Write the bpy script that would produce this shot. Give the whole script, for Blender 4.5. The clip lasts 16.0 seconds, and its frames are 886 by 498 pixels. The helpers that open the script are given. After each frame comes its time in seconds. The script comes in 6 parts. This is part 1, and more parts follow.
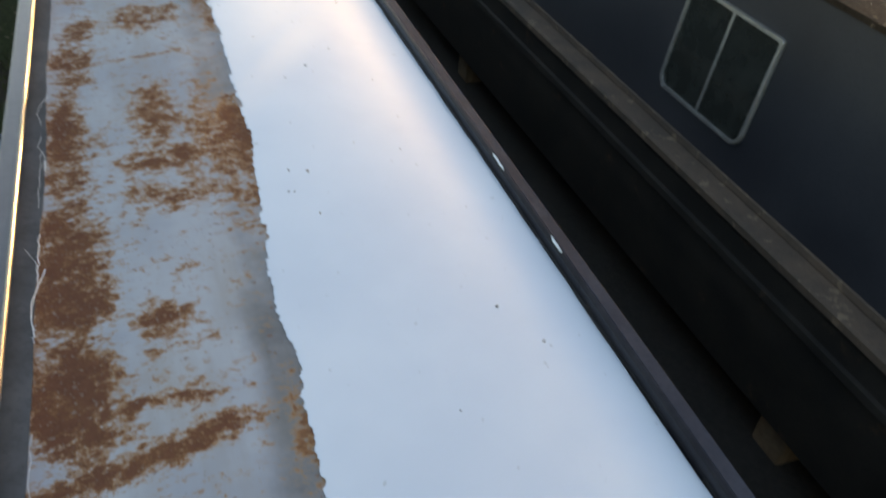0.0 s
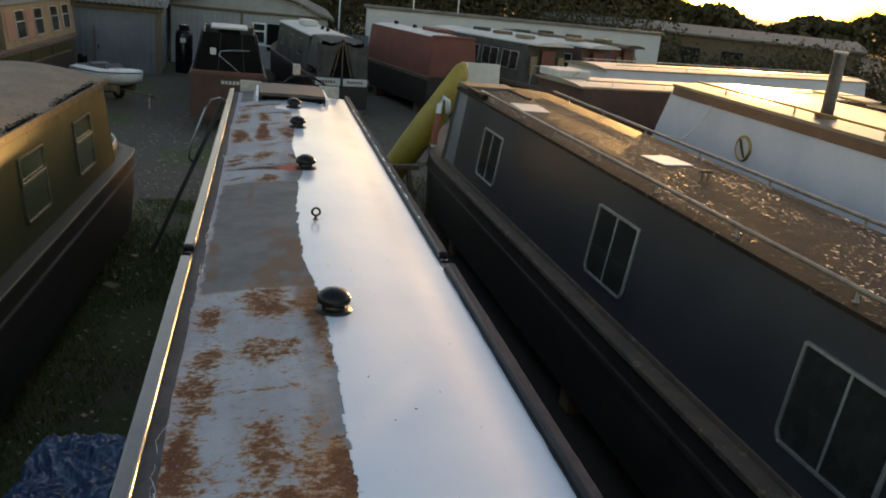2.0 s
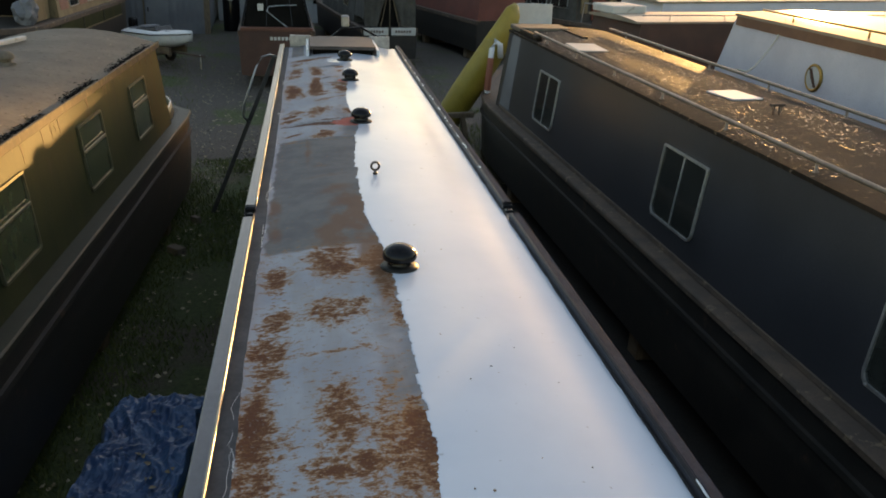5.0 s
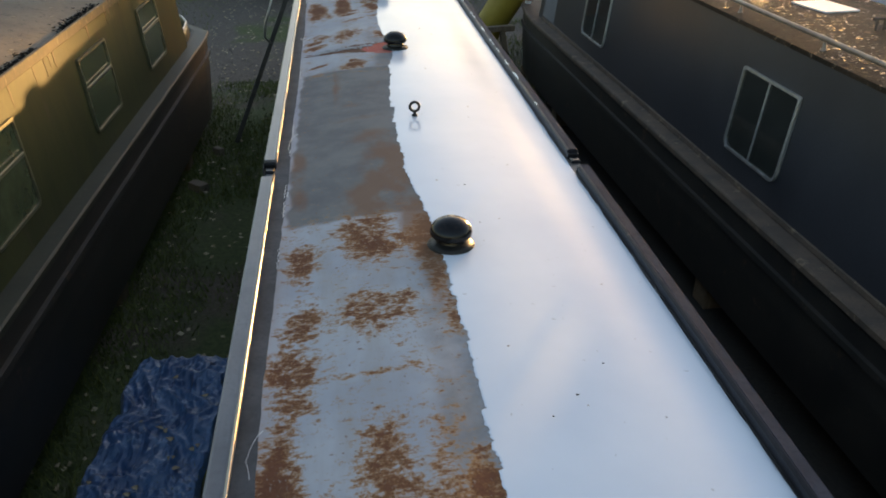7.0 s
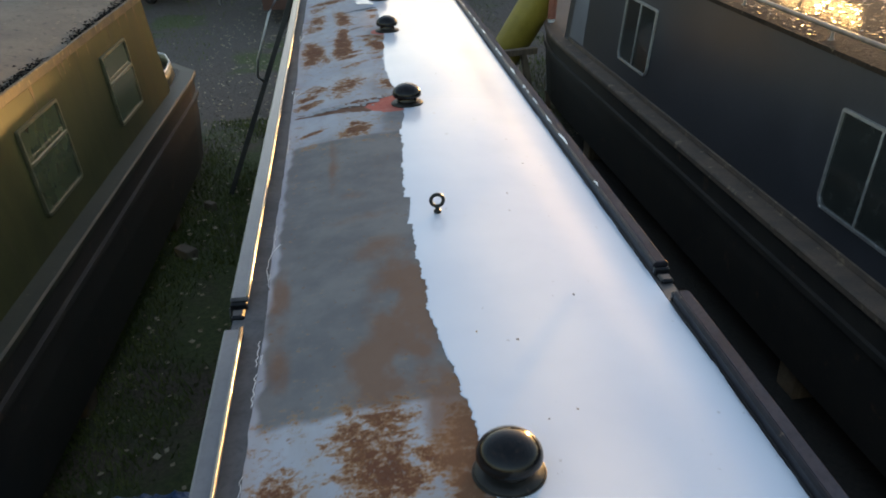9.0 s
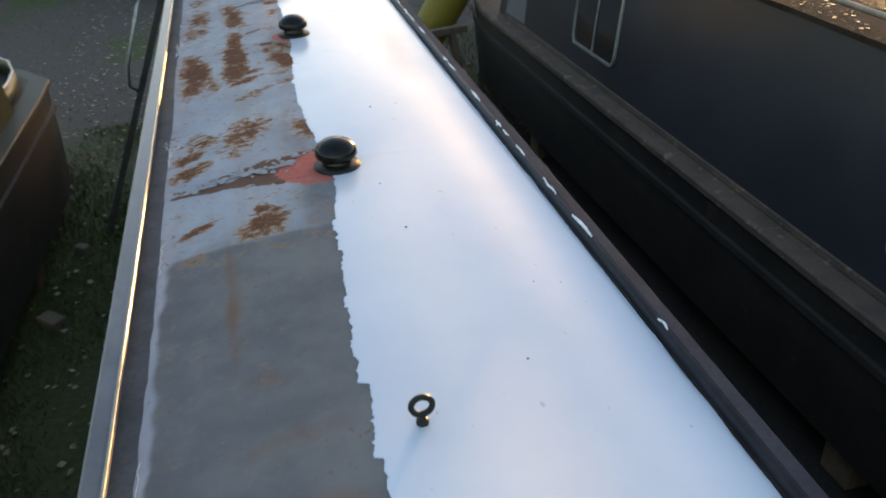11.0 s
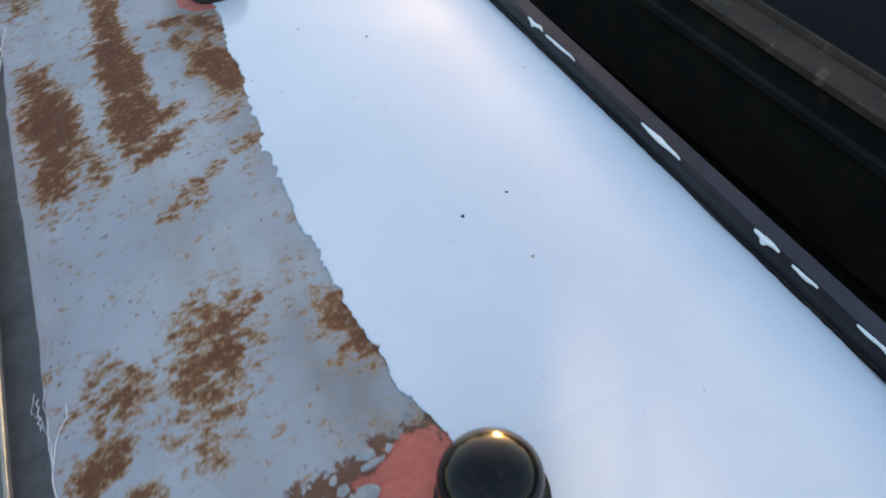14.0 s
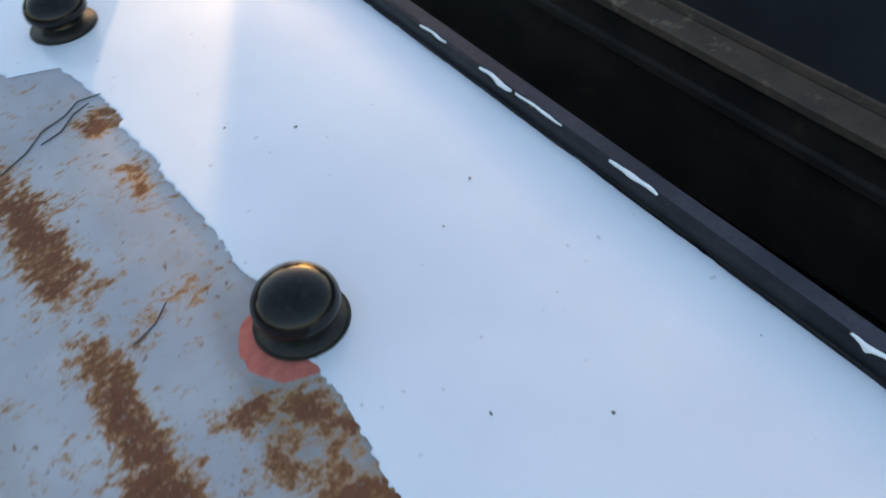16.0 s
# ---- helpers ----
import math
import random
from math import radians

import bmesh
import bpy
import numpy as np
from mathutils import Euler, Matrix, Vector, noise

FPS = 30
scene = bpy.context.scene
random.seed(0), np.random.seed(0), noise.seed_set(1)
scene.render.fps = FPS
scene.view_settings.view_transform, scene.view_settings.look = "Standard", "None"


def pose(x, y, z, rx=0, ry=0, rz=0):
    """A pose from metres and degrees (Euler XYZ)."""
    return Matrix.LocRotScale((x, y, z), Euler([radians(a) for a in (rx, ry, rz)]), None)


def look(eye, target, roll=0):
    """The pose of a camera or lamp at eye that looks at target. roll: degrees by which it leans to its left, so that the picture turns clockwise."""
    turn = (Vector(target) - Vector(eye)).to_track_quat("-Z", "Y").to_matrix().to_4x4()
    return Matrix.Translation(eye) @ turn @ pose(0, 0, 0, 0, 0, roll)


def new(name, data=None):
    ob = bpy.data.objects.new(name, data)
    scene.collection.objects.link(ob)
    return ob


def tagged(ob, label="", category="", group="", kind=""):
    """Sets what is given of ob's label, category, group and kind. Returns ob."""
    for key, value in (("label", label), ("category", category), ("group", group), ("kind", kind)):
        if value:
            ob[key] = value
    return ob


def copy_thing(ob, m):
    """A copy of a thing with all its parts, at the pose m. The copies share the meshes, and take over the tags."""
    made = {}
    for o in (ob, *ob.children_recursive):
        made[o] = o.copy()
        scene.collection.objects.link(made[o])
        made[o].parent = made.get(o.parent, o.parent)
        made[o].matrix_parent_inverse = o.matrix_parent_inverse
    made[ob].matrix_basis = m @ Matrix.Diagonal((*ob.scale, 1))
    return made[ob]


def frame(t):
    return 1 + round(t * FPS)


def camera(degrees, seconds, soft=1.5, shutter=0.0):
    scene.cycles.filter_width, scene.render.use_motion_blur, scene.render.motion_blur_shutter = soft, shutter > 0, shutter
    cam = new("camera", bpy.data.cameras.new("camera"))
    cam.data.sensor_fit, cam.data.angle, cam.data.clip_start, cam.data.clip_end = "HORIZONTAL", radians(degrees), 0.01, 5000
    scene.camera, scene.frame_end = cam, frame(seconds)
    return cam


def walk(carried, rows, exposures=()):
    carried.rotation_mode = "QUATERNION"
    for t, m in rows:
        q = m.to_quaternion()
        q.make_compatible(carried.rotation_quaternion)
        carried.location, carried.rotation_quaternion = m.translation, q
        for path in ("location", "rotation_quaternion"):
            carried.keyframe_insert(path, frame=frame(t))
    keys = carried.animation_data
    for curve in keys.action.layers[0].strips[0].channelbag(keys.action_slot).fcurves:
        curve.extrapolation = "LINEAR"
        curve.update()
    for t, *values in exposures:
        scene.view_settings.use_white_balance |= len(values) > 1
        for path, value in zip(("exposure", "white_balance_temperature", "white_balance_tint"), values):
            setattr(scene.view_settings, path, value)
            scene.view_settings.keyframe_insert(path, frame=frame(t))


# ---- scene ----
cam = camera(56.0, 16.0, 1.8, 0.3)
PATH = [
    (0, (-0.356, 1.066, 3.892), (0.257, 2.522, 2.666), 6.4),
    (0.3, (-0.374, 1.072, 3.941), (0.189, 2.652, 2.852), 6.2),
    (0.5, (-0.386, 1.077, 3.942), (0.154, 2.725, 2.945), 6.2),
    (1, (-0.401, 1.106, 3.983), (0.112, 2.851, 3.152), 6.2),
    (1.5, (-0.409, 1.144, 3.996), (0.079, 2.95, 3.29), 6.3),
    (2, (-0.408, 1.168, 4.021), (0.028, 3.025, 3.42), 5.9),
    (2.5, (-0.407, 1.188, 4.03), (-0.017, 3.069, 3.473), 5.7),
    (3, (-0.413, 1.176, 4.025), (-0.071, 3.062, 3.454), 4.7),
    (3.5, (-0.434, 1.166, 4.022), (-0.108, 3.045, 3.418), 3.6),
    (4, (-0.432, 1.164, 4.003), (-0.111, 3.027, 3.349), 2.6),
    (4.5, (-0.44, 1.193, 3.998), (-0.128, 3.046, 3.311), 2.3),
    (6.8, (-0.439, 2.08, 3.97), (-0.189, 3.843, 3.058), 1.4),
    (7, (-0.432, 2.172, 3.952), (-0.208, 3.93, 3.025), 0.7),
    (7.5, (-0.355, 2.495, 3.948), (-0.234, 4.253, 3.003), 1.1),
    (8, (-0.382, 2.839, 3.913), (-0.31, 4.617, 3.0), -0.8),
    (8.5, (-0.408, 3.187, 3.931), (-0.238, 4.961, 3.024), -2.3),
    (8.7, (-0.381, 3.354, 3.913), (-0.202, 5.127, 3.005), -2.0),
    (10.8, (-0.273, 5.185, 3.838), (0.057, 6.885, 2.837), -2.4),
    (11, (-0.288, 5.39, 3.809), (0.089, 7.071, 2.794), -2.4),
    (11.5, (-0.305, 5.845, 3.792), (0.182, 7.462, 2.721), -3.7),
    (12, (-0.263, 6.321, 3.77), (0.186, 7.928, 2.668), -4.5),
    (12.5, (-0.267, 6.747, 3.731), (0.201, 8.329, 2.601), -5.3),
    (13, (-0.257, 7.201, 3.709), (0.366, 8.651, 2.48), -4.6),
    (13.5, (-0.219, 7.636, 3.708), (0.118, 9.059, 2.344), -7.1),
    (14, (-0.248, 8.022, 3.648), (0.201, 9.349, 2.221), -7.6),
    (14.5, (-0.285, 8.391, 3.656), (0.28, 9.711, 2.264), -8.1),
    (15, (-0.257, 8.871, 3.611), (0.136, 10.264, 2.231), -9.8),
    (15.5, (-0.231, 9.22, 3.64), (0.229, 10.553, 2.222), -10.8),
    (16, (-0.283, 9.703, 3.665), (0.405, 10.834, 2.166), -7.2),
]
EXPOSURES = [(0, 3.0, 7500, 14), (0.5, 2.8, 7500, 14), (1.5, 2.45, 7600, 15), (2.5, 2.3, 7700, 16), (4.5, 2.4, 7600, 15), (7, 2.72, 7200, 14), (8.5, 2.8, 7100, 14), (11, 2.92, 6950, 14), (12, 3.1, 6950, 14), (13, 3.18, 6980, 14), (14, 3.14, 6900, 14), (16, 3.1, 6850, 14)]
walk(cam, [(t, look(eye, target, roll)) for t, eye, target, roll in PATH], EXPOSURES)

# ---- world, sun, exposure ----
SUN_UP, SUN_SIDE = 2.3, 31.8
world = bpy.data.worlds.new("world")
scene.world = world
world.use_nodes = True
wn = world.node_tree
sky = wn.nodes.new("ShaderNodeTexSky")
sky.sky_type = "NISHITA"
sky.sun_disc = False
sky.sun_elevation, sky.sun_rotation = radians(SUN_UP), radians(SUN_SIDE)
sky.air_density, sky.dust_density, sky.ozone_density = 0.9, 1.15, 1.45
sun_at = (math.sin(radians(SUN_SIDE)) * math.cos(radians(SUN_UP)), math.cos(radians(SUN_SIDE)) * math.cos(radians(SUN_UP)), math.sin(radians(SUN_UP)))


def sky_node(kind, *links):
    n = wn.nodes.new(kind)
    for i, v in enumerate(links):
        if isinstance(v, (int, float, tuple)):
            n.inputs[i].default_value = v
        elif v is not None:
            wn.links.new(v, n.inputs[i])
    return n


way = sky_node("ShaderNodeTexCoord").outputs["Generated"]
# thin high cloud, drawn out along the horizon
spread = sky_node("ShaderNodeMapping", way)
spread.inputs["Scale"].default_value = (1.6, 1.1, 5.0)
cloud = sky_node("ShaderNodeTexNoise", spread.outputs[0])
cloud.inputs["Scale"].default_value, cloud.inputs["Detail"].default_value, cloud.inputs["Roughness"].default_value = 2.6, 6.0, 0.62
veil = sky_node("ShaderNodeMapRange", cloud.outputs[0], 0.50, 0.78, 0.0, 0.38)
veil.interpolation_type = "SMOOTHSTEP"
cloudy = sky_node("ShaderNodeMix")
cloudy.data_type = "RGBA"
cloudy.inputs[7].default_value = (2.1, 2.0, 2.15, 1)
wn.links.new(veil.outputs[0], cloudy.inputs[0])
wn.links.new(sky.outputs[0], cloudy.inputs[6])
# hazy glow close round the sun
toward = sky_node("ShaderNodeVectorMath", way, sun_at)
toward.operation = "DOT_PRODUCT"
glow = sky_node("ShaderNodeMapRange", toward.outputs["Value"], 0.9945, 1.0, 0.0, 1.0)
glow.interpolation_type = "SMOOTHERSTEP"
halo = sky_node("ShaderNodeMix")
halo.data_type, halo.blend_type = "RGBA", "ADD"
halo.inputs[7].default_value = (30.0, 17.0, 5.0, 1)
wn.links.new(glow.outputs[0], halo.inputs[0])
wn.links.new(cloudy.outputs[2], halo.inputs[6])
wn.links.new(halo.outputs[2], wn.nodes["Background"].inputs[0])
wn.nodes["Background"].inputs[1].default_value = 0.15
sun_data = bpy.data.lights.new("sun", "SUN")
sun_data.energy, sun_data.angle, sun_data.color = 2.4, radians(0.8), (1.0, 0.60, 0.22)
sun_lamp = new("sun", sun_data)
sun_lamp.matrix_world = look((0, 0, 60), Vector((0, 0, 60)) - Vector(sun_at))


# ---- materials ----
def shader(name):
    m = bpy.data.materials.new(name)
    m.use_nodes = True
    t = m.node_tree
    return m, t, t.nodes["Principled BSDF"]


def add(t, kind, **sets):
    n = t.nodes.new(kind)
    for k, v in sets.items():
        n.inputs[k].default_value = v
    return n


def tex(t, scale, detail=6.0, rough=0.6, stretch=(1, 1, 1), coords="Object"):
    c = t.nodes.new("ShaderNodeTexCoord")
    mp = add(t, "ShaderNodeMapping", Scale=stretch)
    t.links.new(c.outputs[coords], mp.inputs[0])
    n = add(t, "ShaderNodeTexNoise", Scale=scale, Detail=detail, Roughness=rough)
    t.links.new(mp.outputs[0], n.inputs["Vector"])
    return n.outputs[0]


def ramp(t, fac, lo, hi):
    n = add(t, "ShaderNodeMapRange")
    n.inputs["From Min"].default_value, n.inputs["From Max"].default_value = lo, hi
    n.interpolation_type = "SMOOTHSTEP"
    t.links.new(fac, n.inputs[0])
    return n.outputs[0]


def mix(t, fac, a, b):
    n = t.nodes.new("ShaderNodeMix")
    n.data_type = "RGBA"
    if isinstance(fac, float):
        n.inputs[0].default_value = fac
    else:
        t.links.new(fac, n.inputs[0])
    for i, v in ((6, a), (7, b)):
        if isinstance(v, tuple):
            n.inputs[i].default_value = (*v, 1)
        else:
            t.links.new(v, n.inputs[i])
    return n.outputs[2]


def calc(t, op, a, b):
    n = t.nodes.new("ShaderNodeMath")
    n.operation = op
    for i, v in ((0, a), (1, b)):
        if isinstance(v, (int, float)):
            n.inputs[i].default_value = v
        else:
            t.links.new(v, n.inputs[i])
    return n.outputs[0]


def bumped(t, p, height, strength=0.3, distance=0.01):
    b = add(t, "ShaderNodeBump", Strength=strength, Distance=distance)
    t.links.new(height, b.inputs["Height"])
    t.links.new(b.outputs[0], p.inputs["Normal"])


def surface(name, c1, c2, scale=4.0, rough=0.6, metal=0.0, bump=0.15, spots=None, lo=0.6, hi=0.68, spot_scale=7.0, stretch=(1, 1, 1), fine=60.0, dist=0.01, rough2=None, coat=0.0):
    """A paint, metal, wood or soil: two colours in broad patches, fine grain, and stains of a third colour."""
    m, t, p = shader(name)
    broad, grain = tex(t, scale, 5, 0.6, stretch), tex(t, fine, 4, 0.6, stretch)
    col = mix(t, ramp(t, broad, 0.3, 0.7), c1, c2)
    dark = tuple(v * 0.78 for v in c1)
    g = calc(t, "MULTIPLY", ramp(t, grain, 0.45, 0.75), 0.5)
    col = mix(t, g, col, dark)
    if spots:
        s = ramp(t, tex(t, spot_scale, 9, 0.68, stretch), lo, hi)
        col = mix(t, s, col, spots)
    t.links.new(col, p.inputs["Base Color"])
    p.inputs["Metallic"].default_value = metal
    r = add(t, "ShaderNodeMapRange")
    r.inputs["To Min"].default_value, r.inputs["To Max"].default_value = rough, rough2 if rough2 is not None else min(1, rough + 0.15)
    t.links.new(broad, r.inputs[0])
    t.links.new(r.outputs[0], p.inputs["Roughness"])
    p.inputs["Coat Weight"].default_value = coat
    p.inputs["Coat Roughness"].default_value = 0.08
    if bump:
        bumped(t, p, calc(t, "ADD", broad, calc(t, "MULTIPLY", grain, 0.4)), bump, dist)
    return m


def old_roof():
    """Weathered blue-grey roof paint: rust where the mesh says so, darker bare primer, pink primer rings."""
    m, t, p = shader("weathered_grey_paint")
    col = mix(t, ramp(t, tex(t, 2.2, 4), 0.35, 0.65), (0.285, 0.302, 0.345), (0.355, 0.37, 0.405))
    col = mix(t, calc(t, "MULTIPLY", ramp(t, tex(t, 1.0, 6, 0.6, (9, 1.4, 1)), 0.45, 0.75), 0.5), col, (0.27, 0.245, 0.22))

    def attr(key):
        a = t.nodes.new("ShaderNodeAttribute")
        a.attribute_name = key
        return a.outputs["Fac"]

    dark = calc(t, "MULTIPLY", ramp(t, calc(t, "ADD", attr("primer"), calc(t, "MULTIPLY", calc(t, "SUBTRACT", tex(t, 6, 7, 0.65), 0.5), 0.5)), 0.25, 0.75), 0.9)
    col = mix(t, dark, col, mix(t, ramp(t, tex(t, 5, 6), 0.3, 0.7), (0.098, 0.097, 0.10), (0.15, 0.145, 0.14)))
    speck = calc(t, "MAXIMUM", ramp(t, tex(t, 46, 3, 0.5), 0.675, 0.71), ramp(t, calc(t, "MULTIPLY", tex(t, 85, 5, 0.7), calc(t, "ADD", tex(t, 3.0, 4), 0.5)), 0.70, 0.78))
    rust_in = attr("rust")
    n1, n2 = tex(t, 46, 12, 0.78, (0.7, 1.15, 1)), tex(t, 7, 8, 0.7)
    n3 = tex(t, 17, 7, 0.68)
    raw = calc(t, "ADD", calc(t, "MULTIPLY", rust_in, 0.56), calc(t, "ADD", calc(t, "MULTIPLY", calc(t, "SUBTRACT", n1, 0.5), 1.7), calc(t, "ADD", calc(t, "MULTIPLY", calc(t, "SUBTRACT", n3, 0.5), 1.1), calc(t, "MULTIPLY", calc(t, "SUBTRACT", n2, 0.5), 0.5))))
    n4, n5 = tex(t, 110, 6, 0.7), tex(t, 4.2, 5, 0.6)
    halo, edge, core, deep = ramp(t, raw, 0.04, 0.34), ramp(t, raw, 0.15, 0.35), ramp(t, raw, 0.29, 0.42), ramp(t, calc(t, "ADD", raw, calc(t, "MULTIPLY", calc(t, "SUBTRACT", tex(t, 11, 5, 0.6), 0.5), 0.7)), 0.36, 0.60)
    col = mix(t, calc(t, "MULTIPLY", halo, 0.5), col, mix(t, n5, (0.36, 0.27, 0.17), (0.30, 0.20, 0.13)))
    col = mix(t, calc(t, "MULTIPLY", edge, 0.85), col, mix(t, ramp(t, n4, 0.35, 0.65), (0.33, 0.170, 0.065), (0.22, 0.105, 0.048)))
    col = mix(t, core, col, mix(t, ramp(t, n4, 0.32, 0.66), (0.108, 0.050, 0.028), (0.200, 0.094, 0.047)))
    col = mix(t, calc(t, "MULTIPLY", deep, 0.85), col, mix(t, ramp(t, n1, 0.3, 0.6), (0.068, 0.032, 0.022), (0.135, 0.058, 0.036)))
    chips = calc(t, "MULTIPLY", ramp(t, tex(t, 60, 5, 0.62, (1.5, 1, 1)), 0.60, 0.66), core)
    col = mix(t, calc(t, "MULTIPLY", chips, 0.4), col, (0.31, 0.29, 0.27))
    col = mix(t, calc(t, "MULTIPLY", speck, 0.75), col, (0.17, 0.095, 0.06))
    tint = attr("stain")
    col = mix(t, calc(t, "MULTIPLY", ramp(t, calc(t, "MULTIPLY", tint, ramp(t, tex(t, 3.5, 4, 0.55, (1.4, 0.9, 1)), 0.22, 0.66)), 0.06, 0.6), 0.74), col, (0.165, 0.088, 0.052))
    bare = ramp(t, calc(t, "ADD", attr("bare"), calc(t, "MULTIPLY", calc(t, "SUBTRACT", tex(t, 15, 11, 0.75), 0.5), 1.7)), 0.45, 0.50)
    col = mix(t, bare, col, mix(t, ramp(t, n1, 0.35, 0.65), (0.115, 0.062, 0.046), (0.17, 0.095, 0.066)))
    red = ramp(t, calc(t, "ADD", attr("pink"), calc(t, "MULTIPLY", calc(t, "SUBTRACT", tex(t, 11, 8, 0.7), 0.5), 0.6)), 0.46, 0.50)
    col = mix(t, red, col, mix(t, ramp(t, n1, 0.35, 0.7), (0.38, 0.105, 0.085), (0.48, 0.155, 0.125)))
    t.links.new(col, p.inputs["Base Color"])
    rr = calc(t, "ADD", calc(t, "MULTIPLY", calc(t, "MAXIMUM", core, bare), 0.25), calc(t, "ADD", 0.56, calc(t, "MULTIPLY", n2, 0.16)))
    t.links.new(rr, p.inputs["Roughness"])
    p.inputs["Specular IOR Level"].default_value = 0.08
    h = calc(t, "SUBTRACT", calc(t, "MULTIPLY", n2, 0.25), calc(t, "ADD", calc(t, "MULTIPLY", core, 0.25), calc(t, "MULTIPLY", bare, 0.7)))
    bumped(t, p, h, 0.35, 0.006)
    return m


def fresh_paint():
    """New light blue-grey enamel, almost wet, with faint roller texture."""
    m, t, p = shader("fresh_enamel")
    col = mix(t, ramp(t, tex(t, 1.3, 4), 0.3, 0.7), (0.525, 0.582, 0.672), (0.585, 0.637, 0.715))
    col = mix(t, calc(t, "MULTIPLY", ramp(t, tex(t, 38, 2, 0.4), 0.745, 0.77), 0.35), col, (0.2, 0.2, 0.2))
    t.links.new(col, p.inputs["Base Color"])
    r = calc(t, "ADD", 0.11, calc(t, "MULTIPLY", tex(t, 1.7, 3), 0.12))
    t.links.new(r, p.inputs["Roughness"])
    p.inputs["Specular IOR Level"].default_value = 0.45
    bumped(t, p, calc(t, "ADD", tex(t, 1.2, 3), calc(t, "MULTIPLY", tex(t, 120, 2), 0.03)), 0.10, 0.008)
    return m


def glass(name, tint=(0.02, 0.022, 0.02), rough=0.08):
    m, t, p = shader(name)
    t.links.new(mix(t, ramp(t, tex(t, 6, 6), 0.4, 0.7), tint, tuple(min(1, v * 1.35 + 0.002) for v in tint)), p.inputs["Base Color"])
    p.inputs["Roughness"].default_value = rough
    p.inputs["Specular IOR Level"].default_value = 0.6
    return m


def ground_soil():
    m, t, p = shader("yard_ground")
    c = t.nodes.new("ShaderNodeTexCoord")
    sp = t.nodes.new("ShaderNodeSeparateXYZ")
    t.links.new(c.outputs["Object"], sp.inputs[0])
    patch, grit = tex(t, 0.5, 7, 0.65), tex(t, 30, 6, 0.7)
    soil = mix(t, ramp(t, grit, 0.3, 0.7), (0.055, 0.042, 0.03), (0.12, 0.095, 0.07))
    gravel = mix(t, ramp(t, tex(t, 42, 5, 0.7), 0.35, 0.7), (0.048, 0.041, 0.034), (0.12, 0.103, 0.086))
    green = mix(t, ramp(t, tex(t, 18, 6, 0.7), 0.3, 0.7), (0.032, 0.048, 0.013), (0.078, 0.098, 0.032))
    far = ramp(t, calc(t, "ADD", sp.outputs[1], calc(t, "MULTIPLY", calc(t, "SUBTRACT", patch, 0.5), 4)), 14.9, 16.0)
    # the ground turns near-black between the hulls on the starboard side
    starboard_black = calc(t, "MULTIPLY", ramp(t, calc(t, "ADD", sp.outputs[0], calc(t, "MULTIPLY", patch, 0.4)), 0.9, 1.3), calc(t, "MULTIPLY", calc(t, "SUBTRACT", 1.0, ramp(t, sp.outputs[1], 13.5, 16.0)), calc(t, "SUBTRACT", 1.0, ramp(t, sp.outputs[0], 8.0, 9.5))))
    col = mix(t, ramp(t, patch, 0.36, 0.54), soil, green)
    g2 = mix(t, ramp(t, tex(t, 0.35, 6, 0.6), 0.52, 0.62), gravel, green)
    col = mix(t, far, col, g2)
    col = mix(t, starboard_black, col, mix(t, ramp(t, grit, 0.3, 0.7), (0.010, 0.009, 0.008), (0.022, 0.019, 0.016)))
    t.links.new(col, p.inputs["Base Color"])
    p.inputs["Roughness"].default_value = 0.95
    bumped(t, p, calc(t, "ADD", grit, patch), 0.6, 0.03)
    return m


M_OLD, M_NEW = old_roof(), fresh_paint()
M_RAIL = surface("weathered_grey_rail_paint", (0.065, 0.065, 0.075), (0.10, 0.10, 0.112), 5, 0.26, 0, 0.1, (0.12, 0.11, 0.10), 0.66, 0.74, 11, coat=0.25)
M_BEAD = surface("glossy_worn_bead_paint", (0.30, 0.27, 0.22), (0.42, 0.38, 0.31), 9, 0.16, 0.55, 0.06, (0.10, 0.075, 0.055), 0.66, 0.72, 24, rough2=0.3)
M_RAILTOP = surface("dull_violet_grey_rail_top", (0.026, 0.030, 0.043), (0.044, 0.049, 0.066), 4, 0.5, 0, 0.12, (0.09, 0.09, 0.10), 0.66, 0.74, 14)
M_RAILTOP.node_tree.nodes["Principled BSDF"].inputs["Specular IOR Level"].default_value = 0.04
# starboard rail, coloured darker than the port rail
M_RAILBLACK = surface("worn_dark_rail", (0.010, 0.010, 0.014), (0.022, 0.022, 0.028), 5, 0.24, 0, 0.12, (0.10, 0.075, 0.055), 0.66, 0.71, 13)
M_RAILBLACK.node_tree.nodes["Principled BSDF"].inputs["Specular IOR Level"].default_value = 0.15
M_GUTTER = surface("grubby_dark_grey_paint", (0.058, 0.064, 0.072), (0.095, 0.102, 0.112), 6, 0.55, 0, 0.15, (0.11, 0.095, 0.08), 0.68, 0.76, 10)
M_GUTTER.node_tree.nodes["Principled BSDF"].inputs["Specular IOR Level"].default_value = 0.06
# black colour stands in for the shadow line along the starboard rail's foot
M_RAILSHADOW = surface("rail_shadow_black", (0.014, 0.014, 0.015), (0.03, 0.03, 0.031), 7, 0.35, 0, 0.2, (0.09, 0.065, 0.05), 0.66, 0.74, 12)
M_BLACK = surface("gloss_black_enamel", (0.006, 0.006, 0.007), (0.010, 0.010, 0.011), 8, 0.09, 0, 0.02, fine=90, rough2=0.16)
M_BLACK.node_tree.nodes["Principled BSDF"].inputs["Specular IOR Level"].default_value = 0.22
